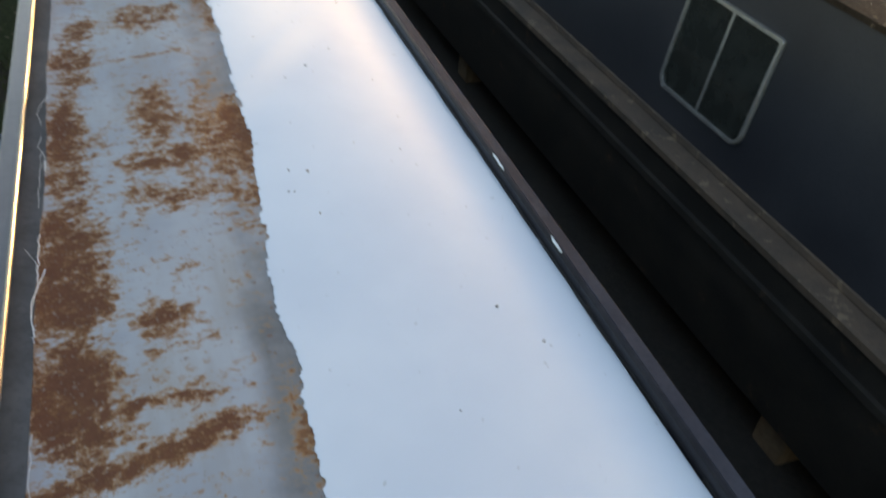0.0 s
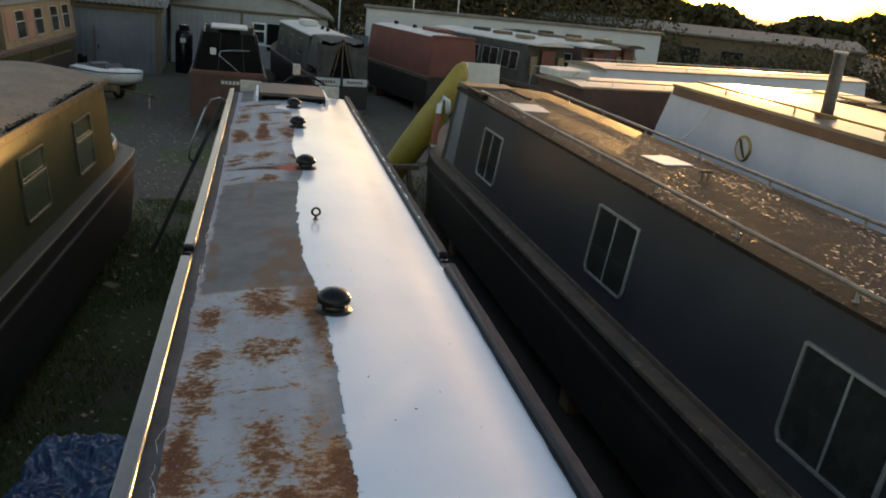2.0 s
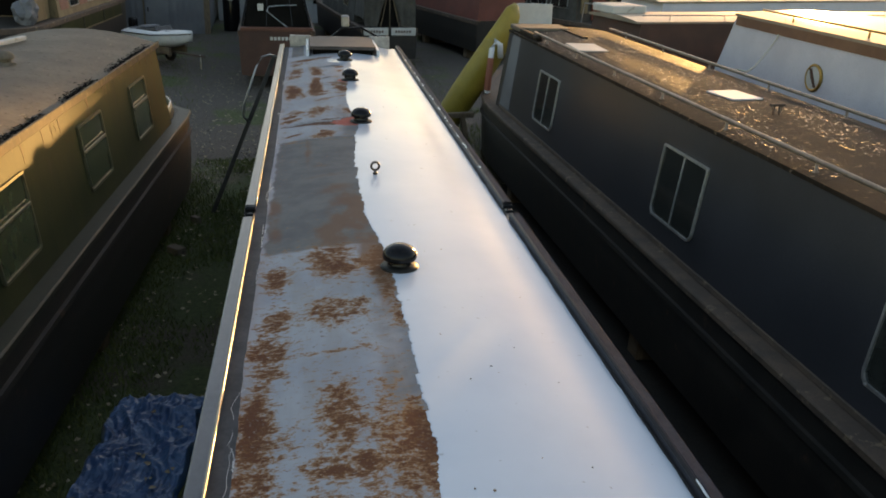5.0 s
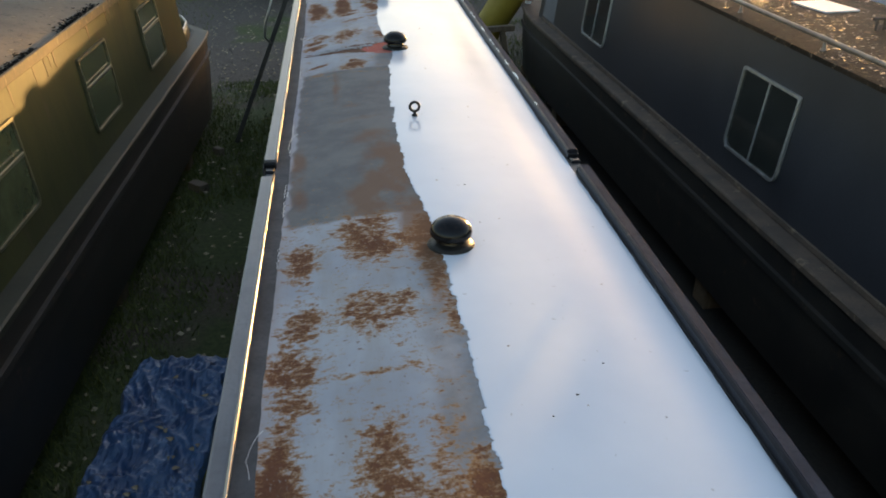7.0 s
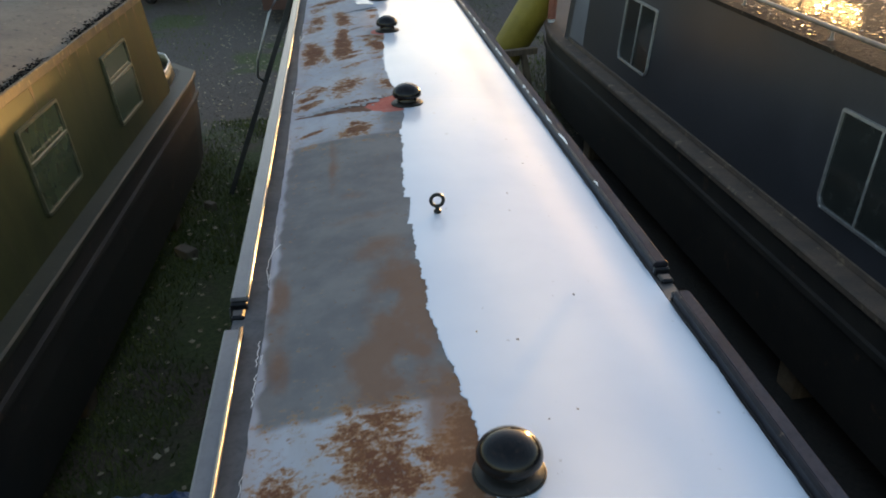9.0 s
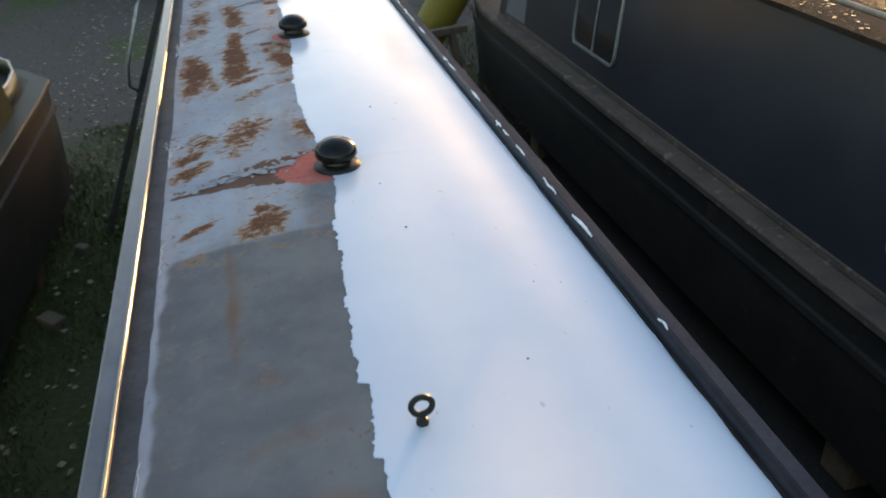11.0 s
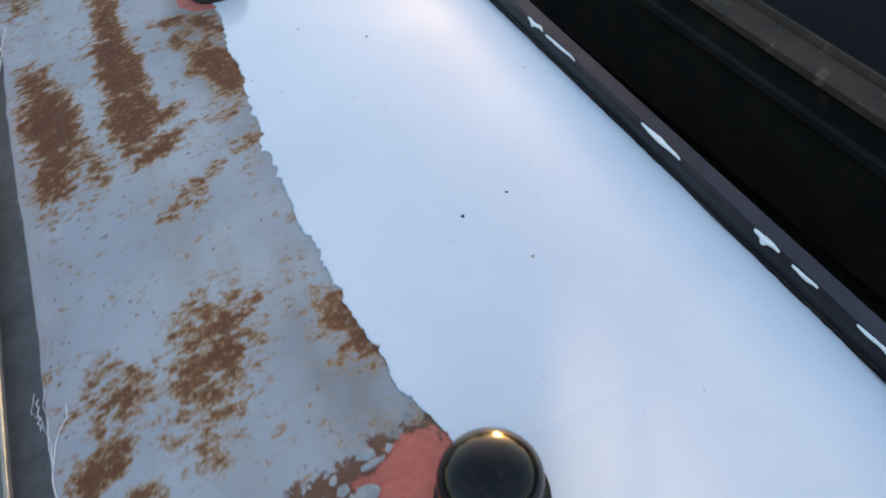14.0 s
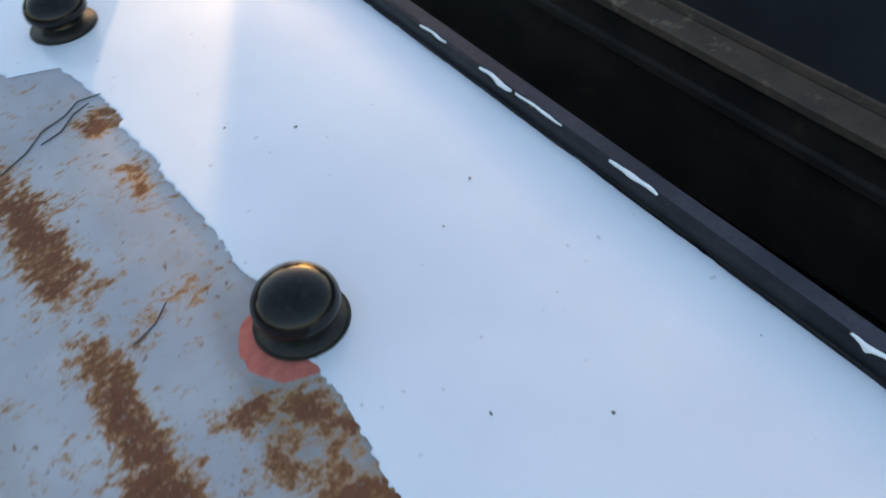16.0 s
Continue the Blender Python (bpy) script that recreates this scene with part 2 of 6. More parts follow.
M_VENTRIM = surface("chipped_black_flange", (0.009, 0.009, 0.009), (0.020, 0.019, 0.017), 20, 0.35, 0, 0.3, (0.09, 0.06, 0.045), 0.64, 0.72, 30)
M_VENTRIM.node_tree.nodes["Principled BSDF"].inputs["Specular IOR Level"].default_value = 0.25
M_STEEL = surface("galvanised_steel", (0.35, 0.35, 0.35), (0.5, 0.5, 0.5), 14, 0.35, 0.9, 0.1)
M_DAB = surface("white_paint_dab", (0.62, 0.66, 0.70), (0.72, 0.75, 0.78), 10, 0.3, 0, 0.2)
M_HULLBLACK = surface("bitumen_black_hull", (0.012, 0.011, 0.010), (0.03, 0.025, 0.02), 3, 0.55, 0, 0.3, (0.075, 0.045, 0.028), 0.60, 0.72, 4)
M_NAVY = surface("faded_black_navy_paint", (0.020, 0.021, 0.027), (0.032, 0.033, 0.040), 1.4, 0.38, 0, 0.06, (0.05, 0.04, 0.035), 0.66, 0.76, 3)
M_RUSTSTRIP = surface("rusty_gunwale", (0.070, 0.052, 0.041), (0.125, 0.085, 0.060), 5, 0.7, 0, 0.35, (0.21, 0.15, 0.10), 0.57, 0.66, 9)
M_BROWNROOF = surface("flaking_brown_roof", (0.016, 0.0115, 0.008), (0.042, 0.029, 0.020), 3.5, 0.62, 0, 0.7, (0.16, 0.115, 0.08), 0.60, 0.63, 14, fine=45, dist=0.025)
M_BROWNROOF.node_tree.nodes["Principled BSDF"].inputs["Specular IOR Level"].default_value = 0.12
M_GREEN = surface("faded_green_cabin_paint", (0.031, 0.036, 0.014), (0.054, 0.057, 0.022), 1.8, 0.5, 0, 0.1, (0.05, 0.045, 0.026), 0.56, 0.70, 5, stretch=(2.0, 2.0, 0.35))
M_GREEN.node_tree.nodes["Principled BSDF"].inputs["Specular IOR Level"].default_value = 0.12
M_GREENGUN = surface("scuffed_dark_green_gunwale", (0.022, 0.024, 0.015), (0.042, 0.042, 0.026), 4, 0.5, 0, 0.2, (0.16, 0.145, 0.10), 0.64, 0.70, 16)
M_GREENEDGE = surface("rust_run_brown", (0.045, 0.036, 0.02), (0.10, 0.072, 0.036), 6, 0.7, 0, 0.3, (0.14, 0.115, 0.06), 0.56, 0.64, 14)
M_TANROOF = surface("mossy_tan_roof", (0.105, 0.085, 0.062), (0.175, 0.145, 0.108), 1.6, 0.7, 0, 0.5, (0.06, 0.048, 0.034), 0.55, 0.66, 16, fine=40)
M_ALU = surface("dull_aluminium_frame", (0.42, 0.42, 0.41), (0.55, 0.55, 0.54), 20, 0.35, 0.85, 0.05)
M_ALUGREEN = surface("grimy_window_frame", (0.10, 0.098, 0.058), (0.17, 0.16, 0.10), 12, 0.35, 0.5, 0.1)
M_PANE, M_PANEGREEN = glass("dark_window_glass"), glass("algae_green_glass", (0.055, 0.065, 0.033), 0.14)
M_WHITEBOAT = surface("chalky_lilac_white_paint", (0.55, 0.54, 0.60), (0.64, 0.62, 0.67), 1.5, 0.4, 0, 0.05, (0.45, 0.43, 0.46), 0.62, 0.75, 3)
M_BROWNBAND = surface("red_brown_band_paint", (0.16, 0.075, 0.045), (0.22, 0.11, 0.065), 3, 0.4, 0, 0.1)
M_GLOSSROOF = surface("glossy_cream_roof", (0.24, 0.20, 0.155), (0.34, 0.285, 0.22), 2, 0.26, 0, 0.12, (0.16, 0.12, 0.09), 0.6, 0.7, 6, rough2=0.42)
M_RED = surface("faded_red_paint", (0.125, 0.036, 0.027), (0.185, 0.055, 0.04), 1.5, 0.5, 0, 0.1, (0.11, 0.05, 0.04), 0.6, 0.72, 3)
M_MAROON = surface("maroon_brown_paint", (0.05, 0.021, 0.015), (0.08, 0.034, 0.023), 2, 0.5, 0, 0.1, (0.07, 0.04, 0.03), 0.6, 0.7, 5)
M_REDBROWN = surface("red_brown_hull_paint", (0.10, 0.036, 0.022), (0.15, 0.055, 0.032), 2, 0.45, 0, 0.1, (0.09, 0.05, 0.035), 0.6, 0.7, 5)
M_PALEROOF = surface("pale_grey_roof", (0.45, 0.45, 0.43), (0.58, 0.57, 0.54), 2, 0.5, 0, 0.1, (0.3, 0.28, 0.25), 0.6, 0.7, 4)
M_CANVAS = surface("dark_canvas", (0.04, 0.039, 0.034), (0.085, 0.08, 0.07), 3, 0.85, 0, 0.35)
M_BEIGE = surface("beige_cream_paint", (0.17, 0.125, 0.068), (0.25, 0.19, 0.105), 2, 0.5, 0, 0.1, (0.12, 0.09, 0.05), 0.55, 0.70, 5, stretch=(1.6, 1.6, 0.5))
M_PINKPANEL = surface("dusty_pink_panel", (0.24, 0.115, 0.085), (0.31, 0.15, 0.115), 3, 0.6, 0, 0.05, (0.2, 0.12, 0.09), 0.56, 0.7, 6)
M_WHITE = surface("white_gelcoat", (0.68, 0.69, 0.70), (0.78, 0.78, 0.78), 5, 0.3, 0, 0.05, (0.5, 0.5, 0.5), 0.62, 0.7, 9)
M_YELLOW = surface("yellow_plastic_canoe", (0.26, 0.19, 0.025), (0.34, 0.255, 0.035), 3, 0.4, 0, 0.08, (0.3, 0.25, 0.08), 0.62, 0.72, 8)
M_ORANGE = surface("orange_plastic", (0.30, 0.10, 0.06), (0.38, 0.14, 0.09), 6, 0.5, 0, 0.05)
M_WOOD = surface("weathered_timber", (0.10, 0.07, 0.045), (0.19, 0.14, 0.09), 5, 0.8, 0, 0.4, stretch=(6, 1, 1))
M_SHEDGREY = surface("grey_corrugated_cladding", (0.12, 0.125, 0.14), (0.17, 0.175, 0.19), 1, 0.6, 0.1, 0.1, (0.15, 0.12, 0.10), 0.62, 0.75, 2)
M_SHEDROOF = surface("cement_sheet_roof", (0.13, 0.12, 0.105), (0.22, 0.205, 0.18), 2, 0.8, 0, 0.3, (0.10, 0.09, 0.06), 0.55, 0.7, 5)
M_SHEDWHITE = surface("stained_white_boards", (0.27, 0.275, 0.28), (0.36, 0.36, 0.36), 1.2, 0.7, 0, 0.1, (0.28, 0.24, 0.19), 0.58, 0.72, 3)
M_WALLWHITE = surface("white_painted_wall", (0.5, 0.5, 0.5), (0.6, 0.59, 0.58), 0.8, 0.7, 0, 0.1, (0.42, 0.4, 0.37), 0.6, 0.7, 3)
# near-black: shade of openings and gaps put into colour; also the wet leaves
M_DARK = surface("flat_near_black", (0.006, 0.0055, 0.005), (0.011, 0.010, 0.009), 3, 0.95, 0, 0.1)
M_DARK.node_tree.nodes["Principled BSDF"].inputs["Specular IOR Level"].default_value = 0.08
M_TYRE = surface("rubber_tyre", (0.015, 0.015, 0.015), (0.03, 0.03, 0.03), 10, 0.85, 0, 0.2)
M_ROPE = surface("pale_rope", (0.5, 0.46, 0.38), (0.6, 0.55, 0.45), 40, 0.9, 0, 0.3)
M_BRASS = surface("tarnished_brass", (0.35, 0.22, 0.06), (0.45, 0.3, 0.1), 12, 0.35, 0.9, 0.1)
M_TARP = surface("blue_tarpaulin", (0.026, 0.065, 0.16), (0.07, 0.15, 0.29), 4, 0.16, 0, 0.1, (0.2, 0.27, 0.38), 0.60, 0.70, 9, rough2=0.5)
M_GROUND = ground_soil()
M_GRASS = surface("short_grass", (0.065, 0.092, 0.020), (0.14, 0.16, 0.046), 3, 0.8, 0, 0)
M_LITTER = surface("fallen_leaves", (0.20, 0.15, 0.08), (0.42, 0.36, 0.26), 9, 0.8, 0, 0)
M_LEAF = surface("autumn_foliage", (0.05, 0.042, 0.014), (0.10, 0.07, 0.022), 0.6, 0.8, 0, 0, (0.04, 0.042, 0.014), 0.5, 0.6, 2)
M_BARK = surface("tree_bark", (0.05, 0.04, 0.03), (0.09, 0.07, 0.05), 8, 0.9, 0, 0.5)
M_FLAGBLUE = surface("blue_flag_cloth", (0.05, 0.07, 0.25), (0.07, 0.09, 0.3), 5, 0.8, 0, 0)
M_FLAGRED = surface("red_flag_cloth", (0.45, 0.04, 0.04), (0.5, 0.06, 0.06), 5, 0.8, 0, 0)

# ---- mesh helpers ----
def part(name, bm, material, parent=None, label="", smooth=False, m=None):
    me = bpy.data.meshes.new(name)
    bmesh.ops.recalc_face_normals(bm, faces=bm.faces)
    bm.to_mesh(me)
    bm.free()
    me.materials.append(material)
    if smooth:
        me.polygons.foreach_set("use_smooth", [True] * len(me.polygons))
    ob = new(name, me)
    if parent:
        ob.parent = parent
    if m is not None:
        ob.matrix_basis = m
    if label:
        tagged(ob, label)
    return ob


def shared(name, ob, m, parent):
    o = new(name, ob.data)
    o.parent, o.matrix_basis = parent, m
    return o


def thing(name, m, label, category, group="", kind=""):
    return_ob = new(name)
    return_ob.empty_display_size = 0.2
    return_ob.matrix_basis = m
    return tagged(return_ob, label, category, group, kind)


def box(x0, x1, y0, y1, z0, z1, bevel=0.0, bm=None, seg=1):
    bm = bm or bmesh.new()
    vs = bmesh.ops.create_cube(bm, size=1, matrix=Matrix.Translation(((x0 + x1) / 2, (y0 + y1) / 2, (z0 + z1) / 2)) @ Matrix.Diagonal((x1 - x0, y1 - y0, z1 - z0, 1)))["verts"]
    if bevel:
        es = list({e for v in vs for e in v.link_edges})
        bmesh.ops.bevel(bm, geom=es, offset=bevel, segments=seg, affect="EDGES", profile=0.5)
    return bm


def loft(rings, close=True, caps=True, bm=None):
    bm = bm or bmesh.new()
    rows = [[bm.verts.new(p) for p in r] for r in rings]
    n = len(rows[0])
    for a, b in zip(rows, rows[1:]):
        for i in range(n if close else n - 1):
            j = (i + 1) % n
            bm.faces.new((a[i], a[j], b[j], b[i]))
    if caps and close:
        bm.faces.new(rows[0][::-1])
        bm.faces.new(rows[-1])
    return bm


def lathe(profile, n=24, bm=None, at=(0, 0, 0)):
    rings = [[(at[0] + r * math.cos(2 * math.pi * i / n), at[1] + r * math.sin(2 * math.pi * i / n), at[2] + z) for i in range(n)] for r, z in profile]
    return loft(rings, bm=bm)


def tube(pts, r, n=8, bm=None):
    pts = [Vector(p) for p in pts]
    rings = []
    for i, p in enumerate(pts):
        d = (pts[min(i + 1, len(pts) - 1)] - pts[max(i - 1, 0)]).normalized()
        a = d.cross(Vector((0, 0, 1)) if abs(d.z) < 0.9 else Vector((1, 0, 0))).normalized()
        b = d.cross(a)
        rings.append([p + r * (math.cos(2 * math.pi * k / n) * a + math.sin(2 * math.pi * k / n) * b) for k in range(n)])
    return loft(rings, bm=bm)


def torus(big, small, n=28, k=10, m=None):
    bm = bmesh.new()
    rows = []
    for i in range(n):
        a = 2 * math.pi * i / n
        rows.append([bm.verts.new(((big + small * math.cos(2 * math.pi * j / k)) * math.cos(a), (big + small * math.cos(2 * math.pi * j / k)) * math.sin(a), small * math.sin(2 * math.pi * j / k))) for j in range(k)])
    for i in range(n):
        for j in range(k):
            bm.faces.new((rows[i][j], rows[(i + 1) % n][j], rows[(i + 1) % n][(j + 1) % k], rows[i][(j + 1) % k]))
    if m is not None:
        bmesh.ops.transform(bm, matrix=m, verts=bm.verts)
    return bm


def round_rect(w, h, r, n=5):
    """A rectangle with rounded lower corners and nearly square upper ones."""
    pts, q = [], min(r, 0.02)
    for cx, cy, a0 in ((w / 2 - q, h / 2 - q, 0), (-w / 2 + q, h / 2 - q, 90), (-w / 2 + r, -h / 2 + r, 180), (w / 2 - r, -h / 2 + r, 270)):
        rr = q if a0 < 180 else r
        for i in range(n + 1):
            a = radians(a0 + 90 * i / n)
            pts.append((cx + rr * math.cos(a), cy + rr * math.sin(a)))
    return pts


def frame_ring(w, h, r, band, deep):
    """A rounded window frame in the local xz plane, facing -y."""
    o, i = round_rect(w, h, r), round_rect(w - 2 * band, h - 2 * band, max(0.005, r - band))
    rings = [[(x, 0, z) for x, z in o], [(x, -deep * 0.8, z) for x, z in o], [(x * 0.995, -deep, z * 0.995) for x, z in o], [(x, -deep, z) for x, z in i], [(x, 0, z) for x, z in i]]
    return loft(rings, caps=False)


def plate(w, h, r, y):
    bm = bmesh.new()
    return loft([[(x, y, z) for x, z in round_rect(w, h, r)], [(x, y + 0.006, z) for x, z in round_rect(w, h, r)]], bm=bm)


# ---- boats: one builder for hull, cabin, roof, rails and windows ----
def window(parent, m, w, h, frame_mat, pane_mat, style="slide", r=0.06, band=0.022):
    win = part("window", frame_ring(w, h, r, band, 0.022), frame_mat, parent, "", False, m)
    part("pane", plate(w - 0.03, h - 0.03, max(0.01, r - 0.015), -0.008), pane_mat, win)
    if style == "slide":
        part("mullion", box(-0.010, 0.010, -0.020, -0.009, -h / 2 + band, h / 2 - band, 0.003), frame_mat, win)
        for sx in (-0.42, 0.3):
            part("catch", box(sx * w - 0.012, sx * w + 0.012, -0.032, -0.021, -h / 2 + 0.005, -h / 2 + 0.022, 0.003), M_STEEL, win)
    if style == "hopper":
        part("transom", box(-w / 2 + band, w / 2 - band, -0.026, -0.009, 0.1 * h - 0.014, 0.1 * h + 0.014, 0.004), frame_mat, win)
        part("top_light", plate(w - 0.06, h * 0.33, 0.01, -0.016), pane_mat, win)
    return win


def hull(root, y0, y1, half, gun, floor, mat_, bow=2.6, rise=0.22, stern=1.4, gun_mat=None, face=0.10, ledge=0.0):
    rings, n = [], 46
    for i in range(n + 1):
        y = y0 + (y1 - y0) * i / n
        b = max(0.0, (y - (y1 - bow)) / bow) if bow else 0.0
        s = max(0.0, ((y0 + stern) - y) / stern) if stern else 0.0
        w = half * (1 - b ** 2.2 * 0.96) * (1 - s ** 3 * 0.55)
        g = gun + rise * b ** 2
        rings.append([(-w, y, g), (-w - 0.012, y, g - 0.05), (-w, y, g - 0.10), (-w, y, (g + floor) / 2), (-w * 0.97, y, floor), (w * 0.97, y, floor), (w, y, (g + floor) / 2), (w, y, g - 0.10), (w + 0.012, y, g - 0.05), (w, y, g)])
    part("hull", loft(rings), mat_, root)
    for s in (-1, 1):
        line = [(s * (r[-1][0] + 0.01), r[0][1], r[0][2] - 0.02) for r in rings]
        bm = bmesh.new()
        loft([[(x - s * 0.15, y, z + 0.026), (x + s * 0.012, y, z + 0.022), (x + s * 0.024, y, z + 0.008), (x + s * 0.024, y, z - face), (x - s * 0.05, y, z - face)] for x, y, z in line if abs(x) > 0.2], bm=bm)
        part("gunwale", bm, gun_mat or M_RUSTSTRIP, root)
        if ledge:
            part("rubbing_strake", loft([[(x - s * 0.03, y, z - ledge + 0.03), (x + s * 0.020, y, z - ledge + 0.022), (x + s * 0.024, y, z - ledge - 0.022), (x - s * 0.03, y, z - ledge - 0.03)] for x, y, z in line if abs(x) > 0.2]), mat_, root)
    return rings


def cabin(root, c0, c1, cb, ct, gun, top, mat_, band=None, rake=0.12):
    rings = [[(-cb, c0, gun), (-ct, c0 + rake, top), (ct, c0 + rake, top), (cb, c0, gun)], [(-cb, c1, gun), (-ct, c1 - rake, top), (ct, c1 - rake, top), (cb, c1, gun)]]
    part("cabin", loft(rings), mat_, root)
    if band:
        for s in (-1, 1):
            k = (ct - cb) / (top - gun)
            z0 = top - 0.16
            part("band", loft([[(s * (cb + k * (z0 - gun) + 0.004), y, z0), (s * (cb + k * (z0 - gun) + 0.012), y, z0), (s * (ct + 0.012), y, top), (s * (ct + 0.004), y, top)] for y in (c0 + rake, c1 - rake)]), band, root)


def cambered(root, c0, c1, ct, top, camber, mat_, over=0.03, name="roof", lip=0.035):
    rings = []
    n = 14
    for y in (c0, c0 + 0.05, (c0 + c1) / 2, c1 - 0.05, c1):
        up = [(x, y, top + camber * (1 - (x / (ct + over)) ** 2) + 0.004) for x in [(ct + over) * (2 * i / n - 1) for i in range(n + 1)]]
        rings.append(up + [(ct + over, y, top - lip), (-ct - over, y, top - lip)])
    return part(name, loft(rings), mat_, root)


def tube_rail(root, x, y0, y1, z, mat_, posts, r=0.017, foot=None):
    pts = [(x, y0 + (y1 - y0) * i / 24, z) for i in range(25)]
    rail = part("handrail", tube(pts, r, 8), mat_, root, "", True)
    first = None
    for i in range(posts):
        y = y0 + (y1 - y0) * (i + 0.5) / posts
        if first is None:
            bm = lathe([(0.026, foot - z), (0.026, foot - z + 0.012), (0.012, foot - z + 0.02), (0.012, -0.005)], 10)
            first = part("stanchion", bm, mat_, rail, "", True, pose(x, y, z))
        else:
            shared("stanchion", first, pose(x, y, z), rail)


def side_windows(root, ys, side, w, h, zc, cb, ct, gun, top, fm, pm, style, r=0.06):
    k = (ct - cb) / (top - gun)
    lean = math.degrees(math.atan(k))
    for y in ys:
        x = side * (cb + k * (zc - gun) + 0.002)
        rz = 90 if side > 0 else -90
        window(root, Matrix.Translation((x, y, zc)) @ pose(0, 0, 0, 0, 0, rz) @ pose(0, 0, 0, lean, 0, 0), w, h, fm, pm, style, r)


def vent_parts(v, scale=1.0, cap=M_BLACK, trim=M_VENTRIM):
    s = scale
    part("flange", lathe([(0.086 * s, 0), (0.088 * s, 0.003 * s), (0.086 * s, 0.009 * s), (0.068 * s, 0.013 * s), (0.060 * s, 0.018 * s)], 32), trim, v, "", True)
    part("foot_bead", torus(0.089 * s, 0.0035 * s, 32, 6, pose(0, 0, 0.0015)), trim, v, "", True)
    part("neck", lathe([(0.062 * s, 0.012 * s), (0.057 * s, 0.022 * s), (0.054 * s, 0.040 * s), (0.054 * s, 0.058 * s)], 28), cap, v, "", True)
    prof = [(0.050 * s, 0.048 * s), (0.070 * s, 0.042 * s), (0.077 * s, 0.0425 * s), (0.080 * s, 0.045 * s), (0.082 * s, 0.050 * s), (0.0825 * s, 0.057 * s)]
    prof += [(0.0825 * s * math.cos(a), (0.057 + 0.058 * math.sin(a)) * s) for a in [radians(q) for q in (8, 16, 25, 34, 43, 52, 61, 70, 78, 85)]] + [(0.001, 0.1151 * s)]
    part("cap", lathe(prof, 40), cap, v, "", True)


def blocks(y_list, half, m, top):
    for y in y_list:
        b = thing("timber_block", m @ pose(0, y, 0), "weathered timber baulk under a boat's hull on the yard", "timber", "baulks under the boats")
        part("baulk", box(-half * 0.82, half * 0.82, -0.12, 0.12, 0, top, 0.012), M_WOOD, b)


# ---- ground ----
bm = bmesh.new()
ys = [-1500, -300, -60, -20] + [-10 + 1.0 * i for i in range(61)] + [80, 130, 300, 1500, 4000]
xs = [-3000, -600, -120, -40] + [-20 + 1.0 * i for i in range(51)] + [60, 150, 600, 3000]
grid = [[bm.verts.new((x, y, 0.05 * (noise.noise(Vector((x * 0.25, y * 0.25, 0)))) if -19 < x < 29 and -9 < y < 49 else 0)) for x in xs] for y in ys]
for a, b in zip(grid, grid[1:]):
    for i in range(len(xs) - 1):
        bm.faces.new((a[i], a[i + 1], b[i + 1], b[i]))
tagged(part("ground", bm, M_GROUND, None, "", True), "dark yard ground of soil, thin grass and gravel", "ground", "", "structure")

# ---- the boat being painted ----
OWN_END, OWN_START, TOPZ = 13.75, -4.0, 2.322


def roof_z(x):
    return TOPZ - 0.155 * x * x + 0.9 * max(0.0, abs(x) - 0.62) ** 2


own = thing("narrowboat", pose(0, 0, 0), "steel narrowboat with half-repainted rusty grey roof standing on baulks", "narrowboat")
hull(own, -5.2, 17.2, 1.04, 1.15, 0.32, M_HULLBLACK, 2.6, 0.2, 1.4)
cabin(own, OWN_START, OWN_END, 0.93, 0.84, 1.15, 2.21, M_NAVY)
blocks((-3, 1.5, 6, 10.5, 14), 1.15, pose(0, 0, 0), 0.32)

